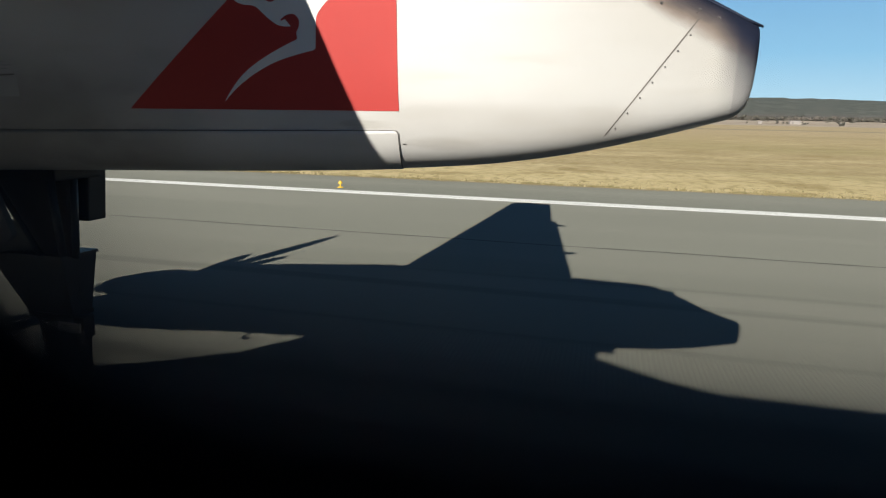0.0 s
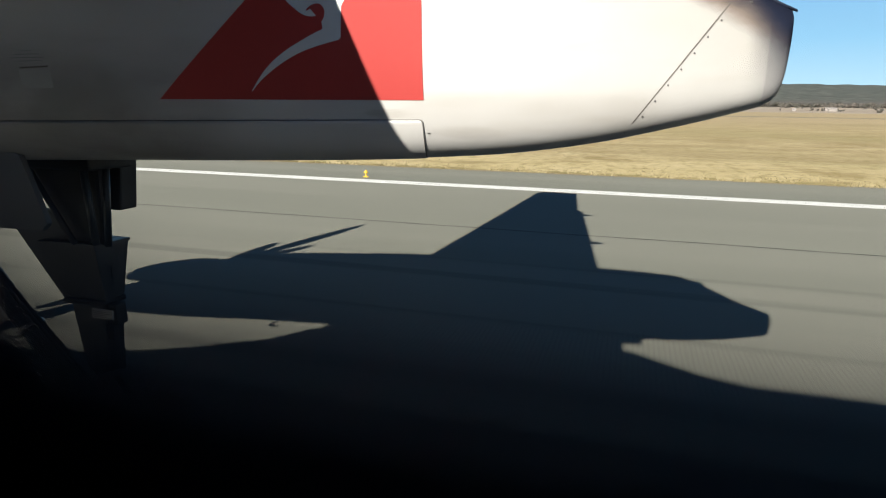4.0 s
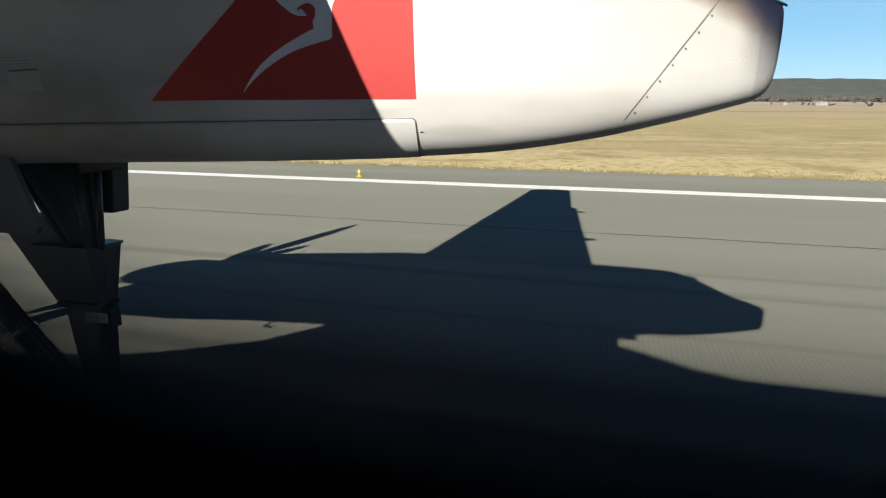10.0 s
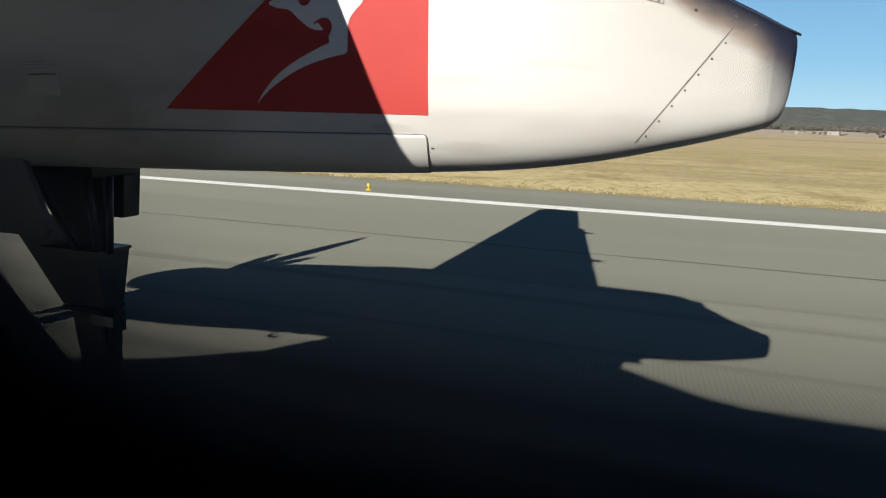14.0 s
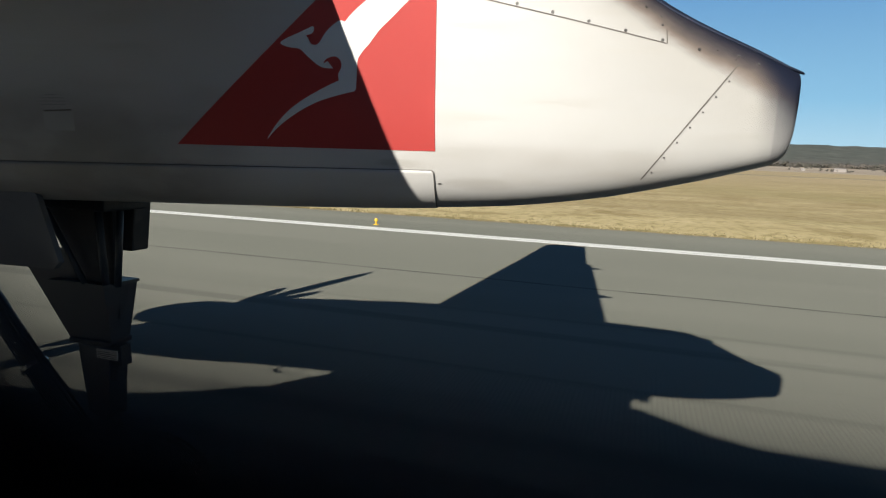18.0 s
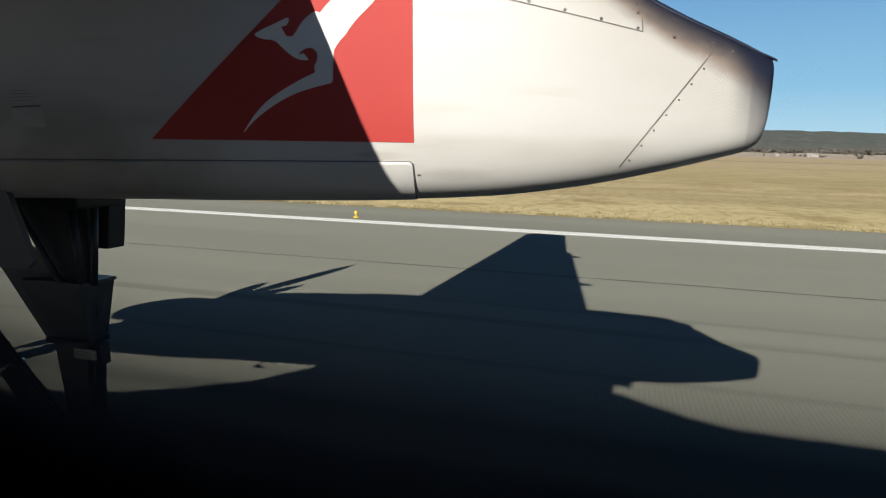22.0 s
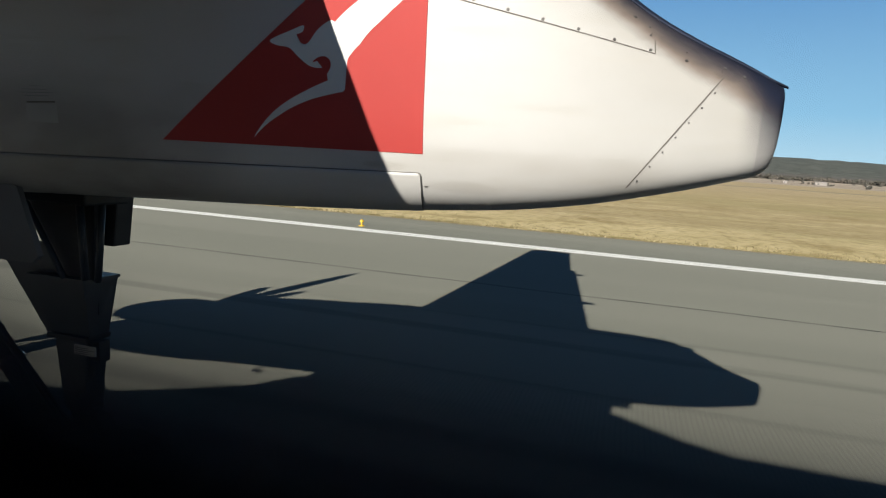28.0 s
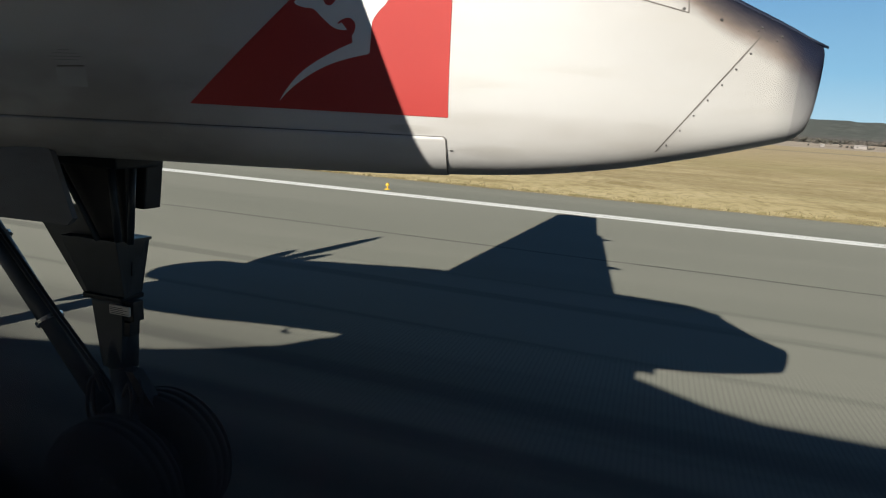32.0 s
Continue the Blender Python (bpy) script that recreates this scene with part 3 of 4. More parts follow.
seam((0.286, 2.957), (-0.031, 2.510), 0.0046)
seam((-1.000, 3.255), (0.043, 3.018), 0.004)
seam((0.043, 3.018), (0.036, 3.090), 0.004)


def rivet(x, z, r):
    """A round fastener head on the flank."""
    y = flank_y(x, z)
    n = Vector((flank_y(x - 0.01, z) - flank_y(x + 0.01, z), -0.02, flank_y(x, z - 0.01) - flank_y(x, z + 0.01)))
    n = Vector(((flank_y(x + 0.01, z) - flank_y(x - 0.01, z)), -0.02, (flank_y(x, z + 0.01) - flank_y(x, z - 0.01)))).normalized()
    p = Vector((x, y, z))
    bm = bmesh.new()
    rod(bm, p - n * 0.002, p + n * 0.0028, r, r * 0.72, 10)
    part("rivet", bm, RIVET, nacelle)


for i in range(8):
    rivet(-0.726 + i * 0.1253, 3.205 - i * 0.0291, 0.0072)
for x, z in ((0.022, 3.085), (0.015, 3.118)):
    rivet(x, z, 0.0065)
for i in range(7):
    rivet(0.257 - i * 0.0383, 2.894 - i * 0.0538, 0.0042)
for i in range(3, 9):
    rivet(-0.16 + i * 0.062, 3.185 - i * 0.0305, 0.0030)
for x, z in ((0.285, 2.985), (0.352, 2.958), (-0.037, 3.15)):
    rivet(x, z, 0.0065)


def skin_patch(name, x0, x1, z_hi, a_lo, off, mat, parent, label="", corner=0.0):
    """A panel lying on the lower inboard skin, from height z_hi down to the section angle a_lo."""
    bm = bmesh.new()
    rows = []
    nx = 48
    for x in [x0 + (x1 - 0.04 - x0) * i / nx for i in range(nx + 1)] + [x1 - 0.04 * (1 - i / 12) ** 2 for i in range(1, 13)]:
        zt = z_hi(x)
        if corner and x1 - x < corner:
            zt -= corner - math.sqrt(max(corner ** 2 - (corner - (x1 - x)) ** 2, 0))
        lo, hi, a = NAC(x)
        q = (zt - (lo + hi) / 2) / ((hi - lo) / 2)
        a_hi = -math.degrees(math.asin(min(abs(q), 1) ** (NAC_LOW / 2)))
        pts = [nac_point(x, a_hi + (a_lo - a_hi) * j / 34, off) for j in range(35)]
        rows.append([bm.verts.new((p.x + 0.10 * (pts[0].z - p.z) - 0.30 * max(p.y - pts[0].y, 0), p.y, p.z)) for p in pts])
    for a, b in zip(rows, rows[1:]):
        for j in range(34):
            bm.faces.new((a[j], b[j], b[j + 1], a[j + 1]))
    bmesh.ops.recalc_face_normals(bm, faces=bm.faces)
    ob = part(name, bm, mat, parent, label, True)
    so = ob.modifiers.new("thick", 'SOLIDIFY')
    so.thickness, so.offset = 0.003, -1
    return ob


skin_patch("panel_gap", -4.4, -0.760, lambda x: 2.564 + 0.022 * x + 0.0016, -100, 0.0022, GAP, nacelle, "dark gap round the lower panel", 0.015)
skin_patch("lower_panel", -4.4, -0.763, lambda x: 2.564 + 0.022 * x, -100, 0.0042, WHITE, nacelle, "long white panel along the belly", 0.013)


def top_shield():
    """Dark heat shield along the sloping top of the exhaust end, with a lip past the end."""
    bm = bmesh.new()
    rings = []
    for i in range(25):
        x = -0.75 + 1.265 * i / 24
        xx = min(x, 0.488)
        ring = [nac_point(xx, a, 0.006) + Vector((x - xx, 0, -0.35 * (x - xx))) for a in np.linspace(58, 122, 17)]
        ring += [nac_point(xx, a, -0.002) + Vector((x - xx, 0, -0.35 * (x - xx))) for a in np.linspace(122, 58, 17)]
        rings.append(ring)
    loft(bm, rings)
    return part("heat_shield", bm, SOOT_METAL, nacelle, "sooty dark heat shield tinted with sky blue", True)


top_shield()
# step fairing on top of the nacelle behind the wing
bm = bmesh.new()
loft(bm, [[(x, NAC_Y + 0.3 * w * math.cos(a), 3.45 + h * math.sin(a)) for a in np.linspace(0, 2 * math.pi, 25)[:-1]]
          for x, w, h in ((-1.75, 1.0, 0.35), (-1.55, 1.0, 0.355), (-1.2, 1.0, 0.31), (-0.84, 1.0, 0.25), (-0.6, 0.9, 0.21), (-0.46, 0.8, 0.185))])
part("top_fairing", bm, FUSELAGE, nacelle, smooth=True)

# service hatch, drain and stencils on the dark forward flank
decal("service_hatch", [[(-2.593, 2.649), (-2.425, 2.649), (-2.429, 2.727), (-2.603, 2.727)]], HATCH, nacelle, 0.002, 0.05, "small grey service hatch")
decal("hatch_slot", [[(-2.594, 2.730), (-2.435, 2.736), (-2.436, 2.743), (-2.594, 2.737)]], SEAM, nacelle, 0.003, 0.05)
for k, (sx0, sx1) in enumerate(((-2.61, -2.47), (-2.64, -2.45), (-2.62, -2.48), (-2.58, -2.52))):
    decal("stencil_bar", [[(sx0, 2.760 + k * 0.014), (sx1, 2.762 + k * 0.014), (sx1, 2.7645 + k * 0.014), (sx0, 2.7625 + k * 0.014)]], STENCIL, nacelle, 0.002, 0.05)
bm = bmesh.new()
rod(bm, (-0.785, 2.60, 2.410), (-0.782, 2.60, 2.384), 0.005, 0.0035, 8)
part("drain_pipe", bm, DARK_METAL, nacelle)
for k, (cx, cz) in enumerate(((-0.925, 2.475), (-0.905, 2.488), (-0.892, 2.470), (-0.748, 2.492))):
    decal("paint_chip", [[(cx, cz), (cx + 0.012, cz + 0.002), (cx + 0.01, cz + 0.006), (cx - 0.004, cz + 0.004)]], RIVET, nacelle, 0.0062 if k < 3 else 0.003, 0.05)

# vent pipe hanging from the belly ahead of the wheel bay
part("vent_pipe", pipe(bmesh.new(), [(-4.93, 2.34, 2.06), (-4.91, 2.34, 1.965), (-4.87, 2.34, 1.945), (-4.78, 2.34, 1.94)], 0.017, 12), DARK_METAL, nacelle, smooth=True)

# spinner and propeller
HUB = Vector((-7.60, NAC_Y, 2.68))
spin = part("spinner", loft(bmesh.new(), [[(HUB.x + dx, HUB.y + r * math.cos(a), HUB.z + r * math.sin(a)) for a in np.linspace(0, 2 * math.pi, 33)[:-1]]
                                          for dx, r in ((-0.98, 0.02), (-0.94, 0.12), (-0.85, 0.21), (-0.72, 0.29), (-0.6, 0.34), (-0.3, 0.36), (0.0, 0.36), (0.1, 0.36))]), FUSELAGE, plane, smooth=True)
for k in range(6):
    bm = bmesh.new()
    rings = []
    for r, c, tw in ((0.25, 0.20, 40), (0.55, 0.28, 30), (1.0, 0.33, 20), (1.5, 0.29, 14), (1.80, 0.20, 10), (2.02, 0.05, 8)):
        rings.append([(c * u * math.cos(radians(tw)) - w * c * math.sin(radians(tw)), c * u * math.sin(radians(tw)) + w * c * math.cos(radians(tw)), r)
                      for u, w in ((-0.5, 0), (-0.25, 0.06), (0.1, 0.06), (0.5, 0), (0.1, -0.04), (-0.25, -0.04))])
    loft(bm, rings)
    bmesh.ops.transform(bm, matrix=Matrix.Translation(HUB) @ pose(0, 0, 0, 63 - 90 + k * 60), verts=bm.verts)
    part("propeller_blade", bm, DARK_METAL, spin, "black propeller blade", True)


# wings
def foil(le, te, y, z, thick, droop=0.0):
    """A wing section at y."""
    up = [(0, 0), (0.02, 0.28), (0.10, 0.62), (0.3, 1.0), (0.6, 0.72), (0.85, 0.28), (1, 0.03)]
    pts = [(u, w * thick) for u, w in up] + [(u, -0.45 * w * thick) for u, w in up[::-1][1:-1]]
    c = te - le
    return [(le + u * c, y, z + w * c - droop * max(u - 0.0, 0) * c) for u, w in pts]


def wing(sign, name):
    def yy(y):
        return y if sign > 0 else -2.4 - y
    secs = [(-1.2, -5.0, -1.95, 3.56, 0.12), (2.7, -4.95, -1.95, 3.56, 0.12), (3.6, -4.9, -2.1, 3.57, 0.12), (8.9, -4.60, -2.92, 3.72, 0.11), (11.75, -4.45, -3.25, 3.80, 0.10), (11.95, -4.30, -3.28, 3.80, 0.06)]
    w = part(name, loft(bmesh.new(), [foil(le, te, yy(y), z, th) for y, le, te, z, th in secs]), WING, plane, "grey wing", True)
    flaps = [((-0.22, -2.15, -1.50, 3.56), (0.14, -2.15, -1.49, 3.56), (0.20, -2.15, -1.28, 3.56), (2.18, -2.15, -1.27, 3.56)),
             ((3.2, -2.35, -1.92, 3.52), (8.92, -3.05, -2.74, 3.69))]
    for rows in flaps:
        part("flap", loft(bmesh.new(), [foil(le, te, yy(y), z, 0.13, 0.2) for y, le, te, z in rows]), WING, w, smooth=True)
    for y, x in ((5.44, -2.28), (8.6, -2.70)):
        part("flap_track_fairing", loft(bmesh.new(), [[(x - 0.7 + 1.0 * t, yy(y) + r * math.cos(a), 3.46 + 0.012 * y - 0.05 * t + r * math.sin(a)) for a in np.linspace(0, 2 * math.pi, 13)[:-1]]
                                                      for t, r in ((0, 0.02), (0.2, 0.07), (0.6, 0.08), (0.9, 0.04), (1.0, 0.01))]), WING, w, smooth=True)
    return w


wing(1, "right_wing")
wing(-1, "left_wing")

# fuselage, with the window by the seat
FUS_Y = -1.2
FUS = curve_through([(-9.9, 0.06, 1.80), (-9.4, 0.32, 1.84), (-8.2, 0.68, 1.98), (-7.5, 0.83, 2.03), (-6.7, 0.90, 2.06), (-6.2, 0.95, 2.09), (-5.75, 1.06, 2.12), (-5.4, 1.17, 2.15), (-5.0, 1.28, 2.18), (-4.4, 1.34, 2.20),
                     (-3.6, 1.35, 2.20), (5.5, 1.35, 2.20), (9.0, 0.95, 2.55), (13.0, 0.30, 3.05)])
WIN_X0, WIN_X1 = -0.32, 0.12


def fus_point(x, ang, off=0.0):
    r, zc = FUS(x)
    return Vector((x, FUS_Y + (r + off) * math.cos(radians(ang)), zc + (r + off) * math.sin(radians(ang))))


def fuselage_shell():
    bm = bmesh.new()
    xs = [-9.9, -9.7, -9.4, -9, -8.6, -8.2, -7.7, -7.2, -6.7, -6.2, -5.75, -5.4, -5.0, -4.7, -4.4, -4.0, -3.6, -2, -1, WIN_X0, WIN_X1, 1, 2, 3, 4, 5.5, 6.5, 7.5, 9, 11, 13]
    vs = [[bm.verts.new(fus_point(x, 7.5 * k)) for k in range(48)] for x in xs]
    for i, (a, b) in enumerate(zip(vs, vs[1:])):
        for k in range(48):
            if xs[i] == WIN_X0 and k in (0, 1, 2, 3):
                continue
            bm.faces.new((a[k], a[(k + 1) % 48], b[(k + 1) % 48], b[k]))
    bm.faces.new(vs[0][::-1])
    bm.faces.new(vs[-1])
    bmesh.ops.recalc_face_normals(bm, faces=bm.faces)
    ob = part("fuselage", bm, FUSELAGE, plane, "pale grey round fuselage", True)
    ob.data.materials.append(CABIN)
    so = ob.modifiers.new("thick", 'SOLIDIFY')
    so.thickness, so.offset, so.material_offset = 0.02, -1, 1
    return ob


fuselage = fuselage_shell()


def window_panel():
    """The wall round the window opening: outer skin, reveal and inner lining."""
    hx0, hx1, ha0, ha1 = -0.25, 0.043, 6.0, 23.0

    def rounded(k, n, grow=0.0):
        a = 2 * math.pi * (k + 0.5) / n
        c, s = math.cos(a), math.sin(a)
        e = 2 / 4.5
        return ((hx0 + hx1) / 2 + ((hx1 - hx0) / 2 + grow) * math.copysign(abs(c) ** e, c),
                (ha0 + ha1) / 2 + ((ha1 - ha0) / 2 + grow * 40) * math.copysign(abs(s) ** e, s))

    def square(k, n):
        a = 2 * math.pi * (k + 0.5) / n
        c, s = math.cos(a), math.sin(a)
        m = max(abs(c), abs(s))
        return ((WIN_X0 + WIN_X1) / 2 + (WIN_X1 - WIN_X0) / 2 * c / m, 15 + 15 * s / m)
    n = 64
    bm = bmesh.new()
    rings = [[fus_point(*square(k, n), 0.0) for k in range(n)], [fus_point(*rounded(k, n, 0.004), 0.0) for k in range(n)],
             [fus_point(*rounded(k, n), -0.006) for k in range(n)], [fus_point(*rounded(k, n), -0.020) for k in range(n)],
             [fus_point(*square(k, n), -0.020) for k in range(n)]]
    loft(bm, rings, True, False)
    part("window_surround", bm, CABIN, fuselage, "dark moulded cabin window surround", True)
    bm = bmesh.new()
    loft(bm, [[fus_point(*rounded(k, n, 0.003), -0.008) for k in range(n)], [fus_point(*rounded(k, n, 0.003), -0.011) for k in range(n)]])
    pane = part("window_pane", bm, GLASS, fuselage, "clear acrylic pane")
    pane.visible_shadow = False
    # added lip: rounded opening, its forward lower corner near the eye to dim the view
    lx0, lx1, lz0, lz1, rc, y0, y1 = -0.0268, 0.135, 2.5938, 2.84, 0.0145, 0.0115, 0.0165

    def lip(k, grow):
        q, j = divmod(k, 8)
        a = radians(180 + 90 * q + 90 * j / 7)
        cx, cz = (lx0 + rc, lx1 - rc, lx1 - rc, lx0 + rc)[q], (lz0 + rc, lz0 + rc, lz1 - rc, lz1 - rc)[q]
        return cx + (rc + grow) * math.cos(a), cz + (rc + grow) * math.sin(a)
    bm = bmesh.new()
    loft(bm, [[(x, y, z) for x, z in (lip(k, g) for k in range(32))] for y, g in ((y0, 0.055), (y0, 0.002), (y0 + 0.002, 0.0), (y1 - 0.002, 0.0), (y1, 0.002), (y1, 0.055), (y0, 0.055))], True, False)
    part("vignette_lip", bm, CABIN, fuselage, "added dark lip by the eye, dimming the lower forward corner", True)


window_panel()
# fairing where the wing crosses the fuselage
part("wing_root_fairing", loft(bmesh.new(), [[(x, FUS_Y + w * math.cos(a), 3.40 + h * math.sin(a)) for a in np.linspace(0, 2 * math.pi, 33)[:-1]]
                                             for x, w, h in ((-5.5, 0.06, 0.03), (-5.34, 0.20, 0.07), (-5.1, 0.50, 0.22), (-4.7, 0.9, 0.34), (-3.0, 1.25, 0.40), (-1.5, 0.95, 0.34), (-0.8, 0.62, 0.22), (0.2, 0.3, 0.15), (1.2, 0.1, 0.10))]), FUSELAGE, fuselage, smooth=True)
part("tail_fin", loft(bmesh.new(), [[(le + u * (te - le), FUS_Y + w * 0.16, z) for u, w in ((0, 0), (0.2, 1), (0.6, 0.8), (1, 0), (0.6, -0.8), (0.2, -1))]
                                    for le, te, z in ((8.2, 12.9, 3.0), (10.2, 13.4, 5.4), (11.0, 13.8, 7.2))]), FUSELAGE, plane, smooth=True)
part("tailplane", loft(bmesh.new(), [foil(le, te, y, 7.2, 0.1) for y, le, te in ((-5.2, 11.9, 13.4), (-1.2, 11.4, 13.8), (2.8, 11.9, 13.4))]), WING, plane, smooth=True)


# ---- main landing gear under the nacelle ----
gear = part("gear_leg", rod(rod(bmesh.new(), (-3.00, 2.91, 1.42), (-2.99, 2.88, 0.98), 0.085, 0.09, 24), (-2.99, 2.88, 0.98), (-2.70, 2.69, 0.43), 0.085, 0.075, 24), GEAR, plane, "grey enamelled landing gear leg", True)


def tapered(name, top, bottom, mat, parent, label="", bevel=0.012):
    """A block between two level rectangles (x0, x1, y0, y1, z)."""
    bm = bmesh.new()
    rings = []
    for x0, x1, y0, y1, z in (top, bottom):
        rings.append([(x0, y0, z), (x1, y0, z), (x1, y1, z), (x0, y1, z)])
    loft(bm, rings)
    if bevel:
        bmesh.ops.bevel(bm, geom=bm.edges[:], offset=bevel, segments=2, affect='EDGES', profile=0.6)
    return part(name, bm, mat, parent, label)


bm = loft(bmesh.new(), [[(-3.30, 2.75, 1.795), (-2.875, 2.75, 1.795), (-2.858, 2.95, 1.795), (-2.858, 2.99, 1.795), (-3.30, 2.99, 1.795)],
                        [(-3.185, 2.82, 1.437), (-2.90, 2.82, 1.437), (-2.905, 2.85, 1.437), (-2.93, 2.99, 1.437), (-3.185, 2.99, 1.437)]])
bmesh.ops.bevel(bm, geom=bm.edges[:], offset=0.006, segments=2, affect='EDGES', profile=0.6)
bracket = part("gear_bracket", bm, GEAR, gear, "tapered grey bracket with a slanting aft face")
part("bracket_rim", loft(bmesh.new(), [[(-3.20, 2.744, z), (-2.872, 2.744, z), (-2.852, 2.955, z), (-2.852, 2.996, z), (-3.20, 2.996, z)] for z in (1.782, 1.800)]), GEAR, bracket)
part("bracket_slot", box(bmesh.new(), (-2.8865, 2.862, 1.575), (-2.8785, 2.872, 1.665)), DARK_METAL, bracket)
tapered("gear_bracket_collar", (-3.205, -2.905, 2.80, 2.98, 1.442), (-3.205, -2.91, 2.80, 2.98, 1.412), DARK_METAL, gear, "", 0.006)
part("collar_bolt", rod(bmesh.new(), (-3.205, 2.84, 1.405), (-3.245, 2.84, 1.40), 0.010, 0.008, 8), STEEL, gear)
tapered("gear_housing", (-3.145, -2.90, 2.80, 2.92, 1.415), (-3.09, -2.935, 2.81, 2.92, 0.98), GEAR, gear, "", 0.015)
tapered("valve_block", (-2.93, -2.838, 2.82, 2.90, 1.425), (-2.93, -2.833, 2.82, 2.90, 1.30), DARK_METAL, gear, "", 0.006)
tapered("valve_cover", (-2.95, -2.866, 2.82, 2.90, 1.295), (-2.95, -2.872, 2.82, 2.90, 1.20), DARK_METAL, gear, "", 0.008)
placard = part("placard", box(bmesh.new(), (-2.985, 2.786, 1.345), (-2.835, 2.799, 1.402), 0.003), PLACARD, gear, "small silver data placard")
for k in range(4):
    part("placard_bar", box(bmesh.new(), (-2.975, 2.7848, 1.353 + k * 0.011), (-2.85 - 0.03 * (k % 2), 2.7862, 1.357 + k * 0.011)), INK, placard)
# solid dark block in place of the shaded recess of the bay
tapered("bay_shade_block", (-3.36, -2.66, 2.56, 2.90, 2.42), (-3.30, -2.68, 2.58, 2.88, 2.24), DARK_METAL, nacelle, "dark block standing for the shade in the gear bay")
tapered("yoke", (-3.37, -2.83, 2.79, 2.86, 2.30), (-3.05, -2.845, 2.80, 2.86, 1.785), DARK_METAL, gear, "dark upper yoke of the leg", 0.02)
for (xa, za), (xb, zb), r in (((-2.90, 2.28), (-2.862, 1.80), 0.021), ((-2.735, 2.28), (-2.775, 1.80), 0.019), ((-3.30, 2.24), (-3.01, 1.79), 0.017)):
    part("yoke_rib", rod(bmesh.new(), (xa, 2.755, za), (xb, 2.755, zb), r, r, 16), GEAR, gear, smooth=True)
part("forward_gear_plate", loft(bmesh.new(), [[(-3.63, y, 1.98), (-3.205, y, 1.42), (-3.05, y, 1.42), (-3.05, y, 1.75), (-3.19, y, 1.965)] for y in (2.82, 2.86)]), GEAR, gear)
for k in range(3):
    t = 0.25 + 0.25 * k
    part("door_link", rod(bmesh.new(), (-3.28 + 0.10 * t, 2.66, 2.12 - 0.22 * t), (-3.26 + 0.10 * t, 2.66, 2.06 - 0.22 * t), 0.012, 0.012, 8), DARK_METAL, gear)
# doors
part("gear_door", loft(bmesh.new(), [[(-4.22, y, 2.215), (-2.86, y + 0.02, 2.36), (-2.80, y + 0.02, 2.34), (-2.655, y, 2.02), (-2.69, y, 1.985), (-4.18, y - 0.02, 1.955)] for y in (2.285, 2.315)]), DOOR_GREY, nacelle, "open grey landing gear door")
part("gear_door", loft(bmesh.new(), [[(-4.22, y, 2.225), (-3.5, y, 2.30), (-3.4, y, 2.02), (-4.18, y, 1.955)] for y in (3.10, 3.13)]), DOOR_GREY, nacelle)
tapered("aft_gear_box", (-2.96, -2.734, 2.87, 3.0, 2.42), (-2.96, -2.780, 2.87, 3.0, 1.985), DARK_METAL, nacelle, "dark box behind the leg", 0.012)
# drag brace with clamps and hydraulic lines
brace = part("drag_brace", rod(bmesh.new(), (-4.33, 2.84, 2.135), (-3.05, 2.84, 0.63), 0.07, 0.062, 20), GEAR, gear, "grey drag brace tube", True)
for t in (0.30, 0.62):
    p = Vector((-4.33, 2.84, 2.135)).lerp(Vector((-3.05, 2.84, 0.63)), t)
    d = Vector((1.28, 0.0, -1.505)).normalized()
    part("pipe_clamp", rod(bmesh.new(), p - d * 0.012, p + d * 0.012, 0.085, 0.085, 20), STEEL, brace)
for k in range(2):
    off = Vector((0.05, -0.055 + 0.03 * k, 0.055))
    part("hydraulic_line", pipe(bmesh.new(), [Vector((-4.3, 2.84, 2.09)) + off, Vector((-3.6, 2.83, 1.36)) + off, Vector((-3.05, 2.82, 0.80)) + off, (-3.0, 2.72 + 0.03 * k, 0.74), (-2.97, 2.76, 0.60)], 0.011), DARK_METAL, brace, smooth=True)
for k, (sx, sy) in enumerate(((-3.02, 2.74), (-2.86, 2.74), (-2.84, 2.80), (-3.04, 2.80))):
    side = -1 if sx < -2.94 else 1
    part("brake_hose", pipe(bmesh.new(), [(sx, sy, 0.86), (sx + 0.05 * side, sy, 0.95), (sx + 0.09 * side, sy - 0.02, 0.86), (sx + 0.08 * side, sy - 0.02, 0.66), (-2.82 + 0.1 * side, sy + 0.02, 0.46)], 0.012), DARK_METAL, gear, smooth=True)
part("torque_link", loft(bmesh.new(), [[(-2.88, y, 1.00), (-2.82, y, 1.00), (-2.66, y, 0.80), (-2.62, y, 0.52), (-2.68, y, 0.52), (-2.73, y, 0.78)] for y in (2.78, 2.86)]), DARK_METAL, gear)
part("axle", rod(bmesh.new(), (-2.68, 2.40, 0.43), (-2.68, 2.98, 0.43), 0.05, 0.05, 16), STEEL, gear, smooth=True)


